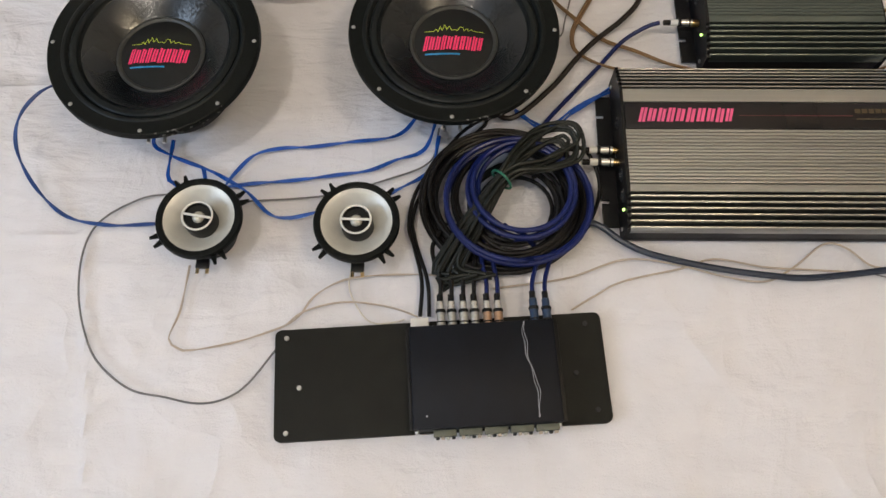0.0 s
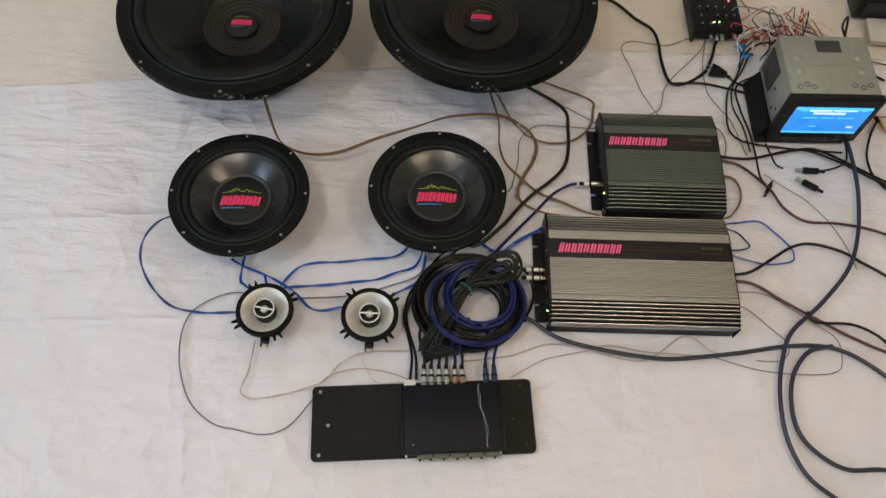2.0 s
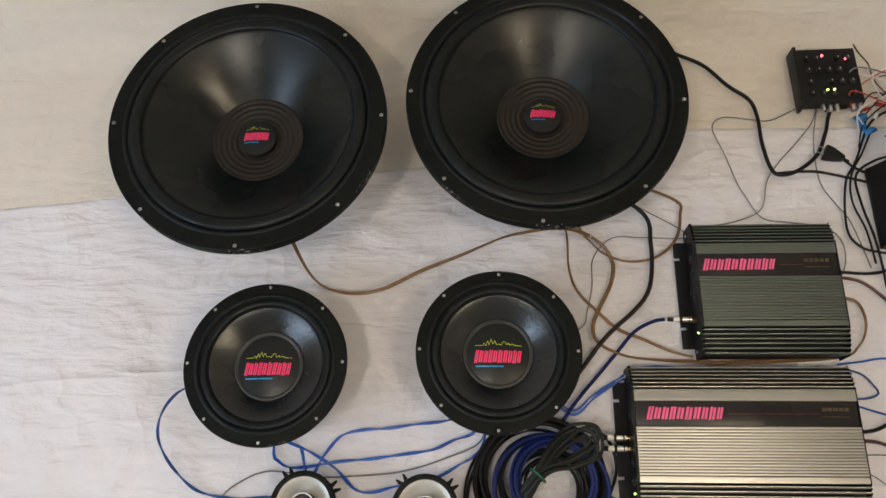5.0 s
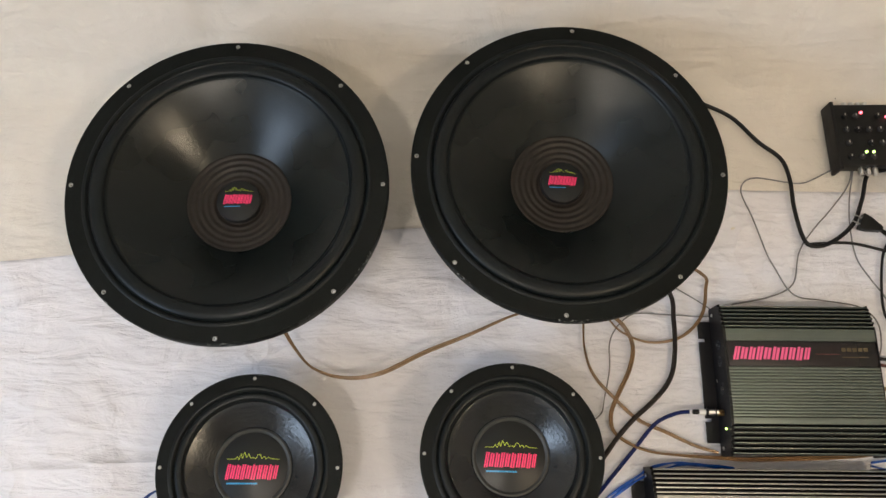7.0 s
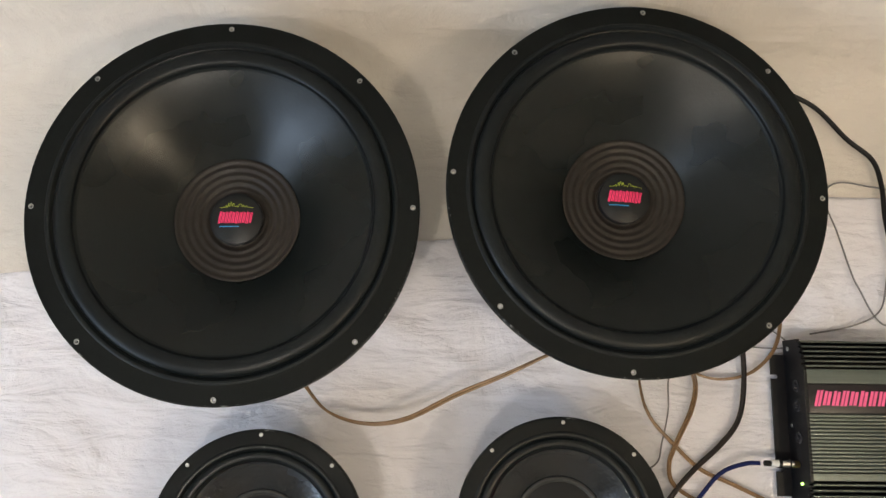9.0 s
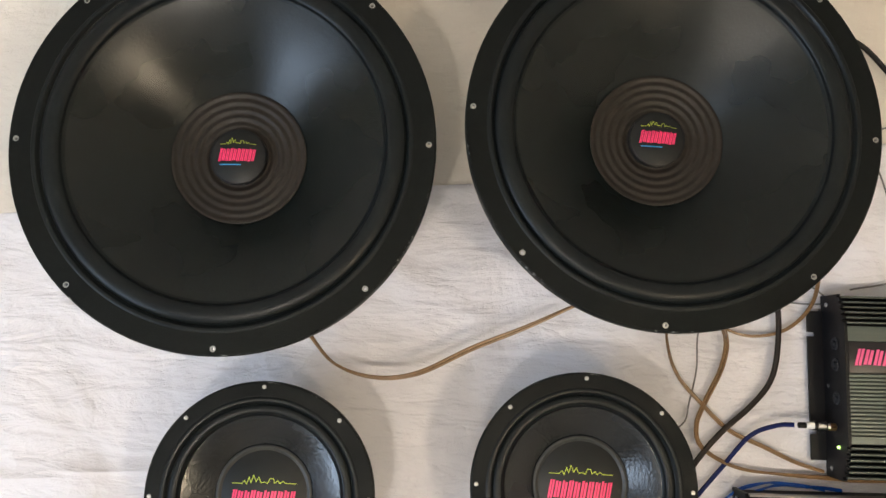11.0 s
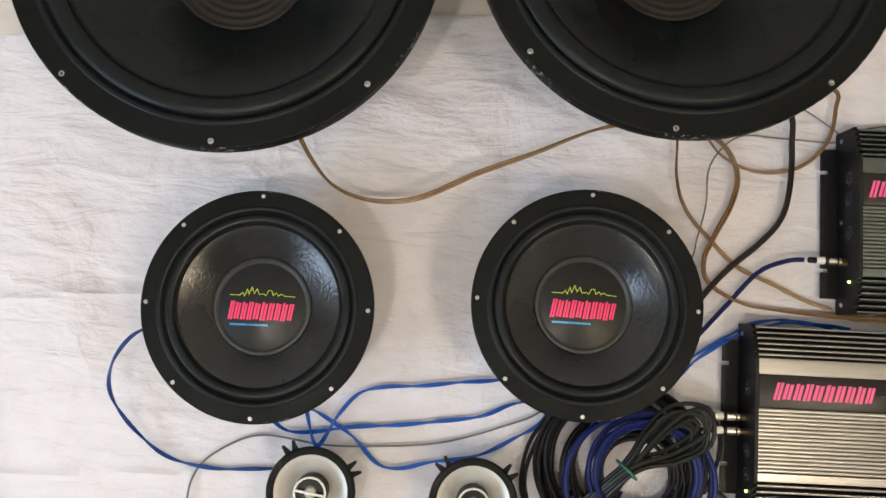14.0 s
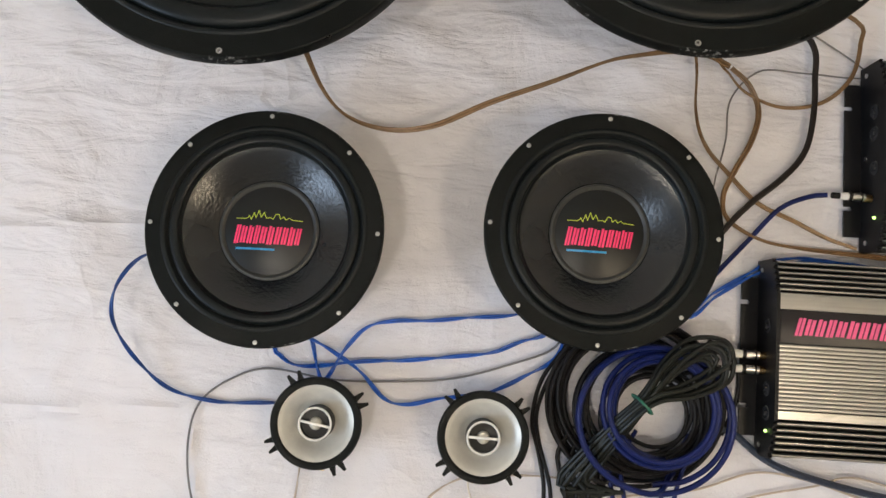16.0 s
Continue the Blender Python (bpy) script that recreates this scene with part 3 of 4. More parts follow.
# ---- amplifiers ----
def amplifier(m, W, D, H, alloy, label, mark_x, mark_w, jacks_y, knobs, light_y):
    """A finned car amplifier: ribbed shell, black end plates with slotted feet, logo strip, sockets."""
    amp = thing("amplifier", m, label, "amplifier")

    def crown(y):
        a, b = max(0, 1 - y / (0.27 * D)), max(0, 1 - (D - y) / (0.2 * D))
        return H - 0.015 * a ** 2.2 - 0.013 * b ** 2.0
    # black core under the bars
    n = 60
    rim = [(0.003 + (D - 0.006) * i / n, crown(D * i / n) - (0.012 if i / n < 0.2 or i / n > 0.83 else 0.0032)) for i in range(n + 1)]
    bm = bmesh.new()
    ends = [[bm.verts.new((x, y, z)) for y, z in [(0.003, 0.006)] + rim + [(D - 0.003, 0.006)]] for x in (0.003, W - 0.003)]
    for i in range(n + 2):
        bm.faces.new((ends[0][i], ends[1][i], ends[1][i + 1], ends[0][i + 1]))
    part("core", bm, plate_black, amp, smooth=False)

    def bar(name, y0, y1, depth):
        e = 0.0005
        prof = [(y0, crown(y0) - depth), (y0, crown(y0) - e), (y0 + e, crown(y0 + e)), (y1 - e, crown(y1 - e)), (y1, crown(y1) - e), (y1, crown(y1) - depth)]
        prof[3:3] = [(y0 + (y1 - y0) * q / 6, crown(y0 + (y1 - y0) * q / 6) + (0.0005 if y1 - y0 < 0.008 else 0.0) * (1 - (q / 3 - 1) ** 2)) for q in range(1, 6)]
        bm = bmesh.new()
        ends = [[bm.verts.new((x, y, z)) for y, z in prof] for x in (0.003, W - 0.0012)]
        for i in range(len(prof) - 1):
            bm.faces.new((ends[0][i], ends[1][i], ends[1][i + 1], ends[0][i + 1]))
        bm.faces.new(ends[0])
        bm.faces.new(ends[1][::-1])
        part(name, bm, alloy, amp)

    def ribs(name, y0, y1, count, land, depth):
        pitch = (y1 - y0) / count
        for i in range(count):
            bar(name, y0 + (i + 0.5 - land / 2) * pitch, y0 + (i + 0.5 + land / 2) * pitch, depth)
    ribs("fin", 0.0, 0.195 * D, 6, 0.4, 0.014)
    bar("smooth_band", 0.2 * D, 0.243 * D, 0.004)
    ribs("rib", 0.247 * D, 0.572 * D, 16, 0.88, 0.0028)
    bar("smooth_band", 0.743 * D, 0.826 * D, 0.004)
    ribs("fin", 0.83 * D, 1.0 * D, 6, 0.36, 0.014)
    part("base", box(0.004, W - 0.004, 0.003, D - 0.003, 0.0005, 0.012, 0.001), plate_black, amp)
    strip_z = crown(0.66 * D) - 0.0004
    strip = part("logo_strip", box(0.004, W - 0.002, 0.575 * D, 0.74 * D, strip_z - 0.003, strip_z, 0.0005), panel_black, amp, "glossy black strip with a pink mark")
    slanted_blocks(strip, print_pale_pink, mark_x + mark_w / 2, 0.66 * D, mark_w, 0.09 * D, lambda x, y: strip_z + 0.0004, 0.28, 1)
    part("printed_line", box(mark_x + mark_w + 0.006, W - 0.06, 0.655 * D, 0.659 * D, strip_z, strip_z + 0.0004), print_red, strip, smooth=False)
    gold = bmesh.new()
    for k in range(5):
        box(W - 0.056 + k * 0.0085, W - 0.056 + k * 0.0085 + 0.0065, 0.675 * D, 0.7 * D, strip_z, strip_z + 0.0004, 0, gold)
    box(W - 0.056, W - 0.016, 0.635 * D, 0.641 * D, strip_z, strip_z + 0.0004, 0, gold)
    part("printed_bars", gold, print_gold, strip, "small gold printed bars", smooth=False)
    # end plates follow the crown
    for x0, x1 in ((-0.001, 0.003), (W - 0.0011, W + 0.0004)):
        bm = bmesh.new()
        n = 120
        rim = [(D * i / n, crown(D * i / n) + 0.0006 - (0.004 if (i / n < 0.19 or i / n > 0.83) and i % 4 > 1 else 0)) for i in range(n + 1)]
        loops = [[bm.verts.new((x, y, z)) for y, z in rim] + [bm.verts.new((x, D, 0.001)), bm.verts.new((x, 0, 0.001))] for x in (x0, x1)]
        bm.faces.new(loops[0])
        bm.faces.new(loops[1][::-1])
        for i in range(len(loops[0])):
            j = (i + 1) % len(loops[0])
            bm.faces.new((loops[0][i], loops[0][j], loops[1][j], loops[1][i]))
        part("end_plate", bm, plate_black, amp, smooth=False)
    for side in (0, 1):
        x_in, x_out = (0.0, -0.021) if side == 0 else (W, W + 0.008)
        sgn = -1 if side == 0 else 1
        outline = [(x_in, 0.02)]
        for y in ((0.055, D - 0.05) if side == 0 else ()):
            outline += [(x_out, y - 0.0026), (x_out - sgn * 0.009, y - 0.0026), (x_out - sgn * 0.010, y), (x_out - sgn * 0.009, y + 0.0026), (x_out, y + 0.0026)]
        outline = [(x_in, 0.02), (x_out, 0.02)] + outline[1:] + [(x_out, D - 0.02), (x_in, D - 0.02)]
        part("mounting_foot", plate_with_holes(outline, [], 0.0008, 0.0035), plate_black, amp, smooth=False)
    for y in jacks_y:
        j = part("socket", rod((-0.001, y, 0.028), (-0.011, y, 0.028), 0.0046, 14), brass, amp, "gold-plated socket")
    for y in knobs:
        part("dial", lathe([(0.0085, 0.0), (0.0085, 0.0012), (0.0062, 0.0016), (0.0058, 0.0004), (0.0034, 0.0004), (0.003, 0.0034), (0.0, 0.0036)], 20), magnet_dark, amp).matrix_basis = pose(-0.001, y, 0.034, 0, -90)
    for y in (0.012, D - 0.012, 0.5 * D):
        part("screw", rod((-0.001, y, 0.016), (-0.0024, y, 0.016), 0.003, 10), steel, amp)
    part("indicator_light", rod((-0.001, light_y, 0.036), (-0.0035, light_y, 0.036), 0.0018, 10), led_green, amp, "small lit yellow-green lamp")
    part("terminal_block", box(W + 0.0012, W + 0.011, 0.35 * D, 0.55 * D, 0.006, 0.03, 0.001), plastic_black, amp)
    part("terminal_block", box(W + 0.0012, W + 0.008, 0.64 * D, 0.8 * D, 0.006, 0.03, 0.001), plastic_black, amp)
    for k in range(4):
        part("terminal_screw", rod((W + 0.005, (0.37 + 0.05 * k) * D, 0.0295), (W + 0.005, (0.37 + 0.05 * k) * D, 0.0312), 0.003, 8), brass, amp)
    return amp


amplifier(pose(0.231, 0.342, 0, 0, 0, 0.3), 0.347, 0.228, 0.057, alloy_silver, "large silver ribbed amplifier with a black logo strip", 0.022, 0.118, (0.098, 0.115), (0.078, 0.05, 0.15), 0.03)
amplifier(pose(0.3515, 0.587, 0, 0, 0, 0.4), 0.234, 0.23, 0.057, alloy_grey, "dark grey ribbed amplifier with a black logo strip", 0.013, 0.118, (0.064, 0.064), (0.1, 0.142, 0.168), 0.04)


# ---- signal processor on its board ----
def processor():
    p = thing("signal_processor", pose(0.008, 0.171, 0, 0, 0, 4.1), "flat black audio processor screwed to a black board", "audio processor")
    r, hw, hd = 0.008, 0.194, 0.0655
    outline = []
    for cx, cy, a in ((hw - r, hd - r, 0), (-hw + r, hd - r, 90), (-hw + r, -hd + r, 180), (hw - r, -hd + r, 270)):
        outline += [(cx + r * math.cos(radians(a + b)), cy + r * math.sin(radians(a + b))) for b in range(0, 91, 18)]
    holes = [circle(x, y, 0.0016, 8) for x, y in ((-0.165, -0.005), (-0.18, 0.055), (-0.18, -0.056), (0.158, -0.006), (0.178, -0.05), (0.175, 0.052))]
    part("board", plate_with_holes(outline, holes, 0.0008, 0.0085), board_black, p, "matt black mounting board with rounded corners", smooth=False)
    for x, y in ((-0.165, -0.005), (-0.18, 0.055), (-0.18, -0.056), (0.158, -0.006), (0.178, -0.05), (0.175, 0.052)):
        bm = rod((x, y, 0.008), (x, y, 0.0105), 0.003, 12)
        box(x - 0.0025, x + 0.0025, y - 0.0004, y + 0.0004, 0.0104, 0.0107, 0, bm)
        part("screw", bm, steel_dull if x < 0 else magnet_dark, p)
    c = part("case", box(-0.034, 0.134, -0.064, 0.054, 0.0085, 0.035, 0.0015), case_navy, p, "dark blue-black metal case")
    part("side_lip", box(-0.0385, -0.0342, -0.061, 0.056, 0.0088, 0.014, 0.0006), plate_black, p)
    part("side_lip", box(0.1342, 0.1415, -0.061, 0.056, 0.0088, 0.014, 0.0006), plate_black, p)
    for k in range(5):
        bm = box(-0.012 + k * 0.029, 0.014 + k * 0.029, -0.0715, -0.0642, 0.012, 0.024, 0.0008)
        part("plug_socket", bm, socket_olive, p)
        for j in range(4):
            part("pin", box(-0.0095 + k * 0.029 + j * 0.006, -0.0055 + k * 0.029 + j * 0.006, -0.0745, -0.0716, 0.015, 0.021, 0.0008), (magnet_dark, wire_beige, steel_dull)[(k + j) % 3], p, smooth=False)
    for x in (-0.03, 0.13):
        part("case_screw", rod((x, -0.0641, 0.02), (x, -0.0675, 0.02), 0.003, 10), steel, p)
    part("power_plug", box(-0.032, -0.011, 0.0542, 0.066, 0.011, 0.027, 0.001), wire_white, p, "white power connector block")
    scratch = bmesh.new()
    pts = [(0.1, 0.052), (0.0985, 0.04), (0.1015, 0.027), (0.1, 0.012), (0.1035, -0.002), (0.105, -0.018), (0.108, -0.03), (0.107, -0.045), (0.108, -0.058)]
    for dx in (0.0, 0.003):
        tube(smooth_line([(x + dx * math.sin(3 + 60 * y), y, 0.0356 + dx * 0.1) for x, y in pts], 0.003), 0.0003, 5, scratch)
    part("loose_thread", scratch, scratch_pale, c, "pale thin bare wires lying over the case")
    part("status_light", rod((-0.018, -0.05, 0.0345), (-0.018, -0.05, 0.0357), 0.0012, 8), scratch_pale, c)
    return p


processor()


def phono_plug(m, sleeve, label, body=brass):
    """A phono plug pointing along +y from its cable end at the origin."""
    t = thing("phono_plug", m, label, "audio plug", "phono plugs")
    part("barrel", rod((0, 0.012, 0), (0, 0.03, 0), 0.0052, 14), body, t)
    part("collar", lathe([(0.0058, -0.002), (0.0062, 0.0), (0.0058, 0.002), (0.0045, 0.002), (0.0045, -0.002), (0.0058, -0.002)], 14), plastic_black, t).matrix_basis = pose(0, 0.012, 0, 90)
    part("sleeve", rod((0, 0.0, 0), (0, 0.012, 0), 0.0047, 14), sleeve, t)
    part("tip_ring", rod((0, 0.0245, 0), (0, 0.0262, 0), 0.0057, 14), plastic_black, t)
    part("strain_relief", rod((0, -0.009, 0), (0, 0.001, 0), 0.0038, 10), plastic_black, t)
    return t


for x in (0.006, 0.019, 0.033, 0.046, 0.061, 0.074):
    phono_plug(pose(x, 0.2575 + 0.03 * (x - 0.04), 0.022, 0, 0, 184), steel, "silver phono plug seated in the audio processor", steel_dull if x < 0.055 else copper)
for x in (0.116, 0.131):
    phono_plug(pose(x, 0.262, 0.022, 0, 0, 184), sleeve_blue, "blue phono plug seated in the audio processor", sleeve_blue)
for y in (0.4405, 0.4575):
    phono_plug(pose(0.192, y, 0.028, 0, 0, -90), tweeter_white, "silver phono plug seated in the large amplifier", steel)
phono_plug(pose(0.312, 0.652, 0.028, 0, 0, -90), tweeter_white, "silver phono plug seated in the small amplifier", steel)


# ---- head unit ----
def head_unit():
    h = thing("head_unit", pose(0.796, 0.80, 0, 0, 0, 1.2), "double-height car stereo with a lit blue screen", "car stereo")
    part("chassis", box(-0.089, 0.089, 0.004, 0.15, 0.042, 0.148, 0.002), galvanised, h, "grey sheet metal chassis")
    part("face", box(-0.094, 0.094, -0.014, 0.0038, 0.012, 0.149, 0.003), plastic_black, h, "glossy black front panel")
    s = part("screen", box(-0.0745, 0.0795, -0.0155, -0.0142, 0.044, 0.129, 0.0004), screen_blue, h, "lit bright blue display")
    for x0, x1, z, high, mat in ((-0.0735, 0.0785, 0.1215, 0.0068, screen_cyan), (-0.046, 0.0, 0.1165, 0.0042, screen_white), (0.003, 0.05, 0.1175, 0.0038, screen_white), (0.056, 0.07, 0.118, 0.003, screen_cyan),
                                 (-0.062, -0.05, 0.117, 0.0035, screen_cyan), (-0.034, 0.03, 0.1075, 0.0055, screen_white), (-0.05, -0.02, 0.094, 0.0026, screen_cyan), (-0.014, 0.014, 0.0945, 0.0026, screen_cyan), (0.02, 0.052, 0.094, 0.0026, screen_cyan),
                                 (-0.025, -0.012, 0.066, 0.003, screen_cyan), (0.052, 0.064, 0.064, 0.004, screen_white), (-0.0735, 0.0785, 0.0446, 0.0055, screen_cyan)):
        part("display_bar", box(x0, x1, -0.0162, -0.0156, z, z + high), mat, s, "pale bar of display text", smooth=False)
    for k in range(6):
        part("button", box(-0.066 + k * 0.02, -0.052 + k * 0.02, -0.0165, -0.0142, 0.019, 0.027, 0.001), magnet_dark, h)
    part("cradle", box(-0.112, 0.076, -0.012, 0.14, 0.0005, 0.0115, 0.002), plastic_black, h, "black plastic cradle under the stereo")
    side = bmesh.new()
    ring = [(-0.112, 0.0116, -0.01), (-0.112, 0.0116, 0.138), (-0.0925, 0.05, 0.138), (-0.0925, 0.04, 0.005)]
    for dx in (0.0, 0.002):
        side.faces.new([side.verts.new((x + dx, y, z)) for x, z, y in ring])
    part("cradle_side", side, plastic_black, h, smooth=False)
    part("bracket_slot", box(-0.0915, -0.0893, 0.075, 0.14, 0.06, 0.125, 0.0005), sticker_dark, h, "black slotted side bracket")
    label = part("sticker", box(-0.018, 0.032, 0.108, 0.138, 0.1481, 0.1485), sticker_dark, h, "dark printed sticker", smooth=False)
    for x in (-0.062, 0.062):
        for y in (0.06, 0.094):
            part("stamped_bump", lathe([(0.009, 0.147), (0.007, 0.1498), (0.004, 0.151), (0, 0.1514)], 16), galvanised, h).matrix_basis = pose(x, y, 0)
    part("stamped_rib", box(-0.055, 0.055, 0.073, 0.08, 0.147, 0.1495, 0.0012), galvanised, h)
    for k, x in enumerate((-0.07, -0.055, -0.042, 0.04, 0.056, 0.072)):
        part("punched_ring", lathe(arc(0.005, 0.1481, 0.0007, 0, 360, 6), 14), magnet_dark, h).matrix_basis = pose(x, 0.02 + 0.006 * (k % 2), 0)
    for y, z in ((0.035, 0.06), (0.06, 0.09), (0.02, 0.075)):
        part("screw", rod((-0.089, y, z), (-0.0905, y, z), 0.003, 10), magnet_dark, h)
    return h


head_unit()


def control_box():
    b = thing("control_box", pose(0.642, 1.113, 0, 0, 0, 1.5), "small black control box with lit lamps and phono sockets", "audio mixer")
    part("case", box(-0.058, 0.05, -0.048, 0.064, 0.0006, 0.03, 0.002), plastic_black, b)
    part("side_panel", box(-0.064, -0.0582, -0.056, 0.068, 0.0006, 0.034, 0.001), plate_black, b)
    for i in range(5):
        for k in range(4):
            if (i * 3 + k) % 5 == 4:
                continue
            bm = rod((-0.042 + i * 0.019, -0.034 + k * 0.025, 0.0301), (-0.042 + i * 0.019, -0.034 + k * 0.025, 0.036), 0.0048, 12)
            part("knob", bm, magnet_dark if (i + k) % 3 else plastic_black, b)
            # short pale bar on top of each knob
            part("pale_bar", box(-0.0428 + i * 0.019, -0.0412 + i * 0.019, -0.0342 + k * 0.025, -0.0302 + k * 0.025, 0.0359, 0.0364), steel_dull, b, "short pale bar on a knob", smooth=False)
    for x, y, m in ((-0.012, 0.048, led_red), (0.03, 0.04, led_red), (-0.014, -0.025, led_green), (-0.002, -0.025, led_green)):
        part("indicator_light", rod((x, y, 0.0301), (x, y, 0.0335), 0.0022, 10), m, b, "lit indicator lamp")
    for x in (-0.02, -0.008, 0.004, 0.034, 0.046):
        part("socket", rod((x, -0.048, 0.016), (x, -0.062, 0.016), 0.0046, 12), steel, b, "metal phono socket")
    for x in (-0.03, -0.018, -0.006, 0.006):
        part("socket", rod((x, 0.064, 0.016), (x, 0.074, 0.016), 0.0042, 12), steel, b, "metal phono socket")
    return b


control_box()


# ---- cables ----
def cable(name, label, mat, r, z0, points, twin=None, rise=None, arch=0.0):
    """A cable lying on the sheet, through "x y" pairs."""
    v = [float(s) for s in points.split()]
    flat = [(v[i], v[i + 1]) for i in range(0, len(v), 2)]
    pts = [Vector((x, y, r + 0.0004 + z0 * (0.35 + 0.65 * abs(noise.noise((x * 9, y * 9, z0 * 900)))))) for x, y in flat]
    if arch:
        for p, q in zip(pts, pts[1:-1]):
            q.z += arch * math.sin(math.pi * pts.index(q) / (len(pts) - 1))
    for i, z in (rise or {}).items():
        pts[i].z = z
    line = smooth_line(pts)
    twin = "twin" in label if twin is None else twin
    if twin:
        twist = 9 if mat is wire_amber else 55
        bm = tube(line, r * 0.62, 7, None, r * 0.6, twist)
        tube(line, r * 0.62, 7, bm, -r * 0.6, twist)
    else:
        bm = tube(line, r, 8)
    return tagged(part(name, bm, mat), label, "cable")


cable("speaker_cable", "thin blue and black twin speaker wire curling over the sheet", wire_blueblack, 0.0022, 0.0025, "-0.46 0.535  -0.497 0.52  -0.52 0.492  -0.529 0.462  -0.527 0.434  -0.507 0.4  -0.469 0.369  -0.414 0.358  -0.36 0.36  -0.333 0.362", rise={0: 0.06, 1: 0.062, 2: 0.06, 3: 0.052, 4: 0.034, 5: 0.014})
cable("audio_cable", "thin grey audio lead looping across the white sheet", wire_grey, 0.0013, 0.002, "0.001 0.501  -0.01 0.452  -0.066 0.425  -0.133 0.404  -0.2 0.396  -0.275 0.393  -0.353 0.401  -0.398 0.385  -0.43 0.358  -0.441 0.32  -0.437 0.268  -0.421 0.219  -0.398 0.182  -0.357 0.152  -0.315 0.143  -0.275 0.136  -0.243 0.142  -0.218 0.16  -0.188 0.202")
cable("speaker_cable", "thin blue and black twin speaker wire between the speakers", wire_blue, 0.0023, 0.0035, "-0.358 0.524  -0.374 0.477  -0.349 0.457  -0.299 0.437  -0.27 0.422  -0.242 0.404  -0.212 0.375  -0.185 0.37  -0.145 0.38  -0.091 0.39  -0.045 0.414  -0.009 0.44  0.001 0.489")
cable("speaker_cable", "thin blue twin speaker wire arching behind the small speakers", wire_blue, 0.0023, 0.0045, "-0.304 0.439  -0.287 0.392  -0.264 0.429  -0.239 0.458  -0.206 0.468  -0.165 0.471  -0.118 0.478  -0.053 0.489  -0.022 0.528")
cable("speaker_cable", "thin blue twin speaker wire running under the woofers", wire_blue, 0.0023, 0.0025, "-0.348 0.479  -0.349 0.429  -0.341 0.418  -0.324 0.408  -0.296 0.408  -0.243 0.417  -0.189 0.422  -0.135 0.43  -0.088 0.438  -0.055 0.453  -0.018 0.469  -0.002 0.516")
cable("speaker_cable", "thin beige twin speaker wire from a small speaker", wire_beige, 0.0012, 0.0015, "-0.305 0.306  -0.307 0.277  -0.31 0.245  -0.319 0.213  -0.306 0.201  -0.289 0.199  -0.236 0.21  -0.183 0.229  -0.164 0.243  -0.145 0.27  -0.105 0.291  -0.035 0.297  0.021 0.296")
cable("speaker_cable", "thin beige speaker wire running to the control unit", wire_beige, 0.0012, 0.002, "-0.18 0.23  -0.161 0.247  -0.124 0.259  -0.089 0.26  -0.048 0.253  -0.021 0.243")
cable("speaker_cable", "thin bare speaker lead hanging from a small speaker", wire_bare, 0.001, 0.0015, "-0.104 0.307  -0.106 0.28  -0.095 0.255  -0.078 0.236  -0.054 0.235  -0.037 0.24")
cable("speaker_cable", "thin beige speaker wire trailing over the sheet", wire_beige, 0.0013, 0.0015, "0.07 0.28  0.16 0.294  0.232 0.319  0.294 0.314  0.356 0.298  0.404 0.293  0.441 0.312  0.481 0.342  0.508 0.338  0.533 0.316  0.553 0.311")
cable("speaker_cable", "thin beige speaker wire trailing past the large amplifier", wire_beige, 0.0013, 0.003, "0.165 0.254  0.194 0.272  0.23 0.291  0.301 0.308  0.344 0.321  0.406 0.311  0.468 0.308  0.531 0.305")
cable("power_cable", "black power cable dropping to the control unit", wire_black, 0.0025, 0.004, "0.05 0.564  0.094 0.541  0.034 0.497  -0.002 0.448  -0.027 0.408  -0.035 0.362  -0.027 0.331  -0.017 0.287  -0.018 0.243")
cable("power_cable", "black power cable dropping to the control unit", wire_black, 0.0025, 0.006, "0.037 0.553  0.064 0.511  0.012 0.461  -0.016 0.416  -0.03 0.373  -0.026 0.339  -0.01 0.287  -0.007 0.243")
cable("audio_cable", "thick dark blue shielded cable running along the sheet", wire_navy, 0.0042, 0.005, "0.152 0.359  0.184 0.367  0.205 0.362  0.232 0.341  0.266 0.325  0.335 0.309  0.403 0.299  0.463 0.297  0.572 0.311  0.683 0.33  0.758 0.328  0.817 0.301  0.878 0.246  0.924 0.183  0.888 0.09  0.81 0.109  0.742 0.108  0.696 0.133  0.668 0.169  0.664 0.221  0.678 0.276  0.713 0.319  0.759 0.332")
cable("audio_cable", "thick dark blue shielded cable looped beside the amplifiers", wire_navy, 0.0042, 0.008, "0.879 0.791  0.881 0.736  0.877 0.665  0.856 0.569  0.821 0.491  0.754 0.416  0.687 0.356  0.66 0.298  0.645 0.231  0.645 0.158  0.668 0.097  0.71 0.059  0.754 0.035  0.822 0.031  0.915 0.081")
cable("speaker_cable", "thin blue speaker wire leaving the large amplifier", wire_blue, 0.0018, 0.004, "0.579 0.582  0.617 0.587  0.664 0.592  0.694 0.566  0.718 0.536  0.722 0.517  0.712 0.504  0.659 0.498  0.594 0.516")
cable("speaker_cable", "thin blue and black speaker wire bent beside the amplifier", wire_blueblack, 0.0018, 0.003, "0.578 0.577  0.614 0.567  0.631 0.548  0.637 0.535  0.619 0.527  0.584 0.525")
cable("power_cable", "black power cable leaving the large amplifier", wire_black, 0.003, 0.005, "0.573 0.471  0.621 0.476  0.658 0.496  0.717 0.535  0.759 0.545  0.814 0.531  0.854 0.506  0.901 0.475  0.976 0.409")
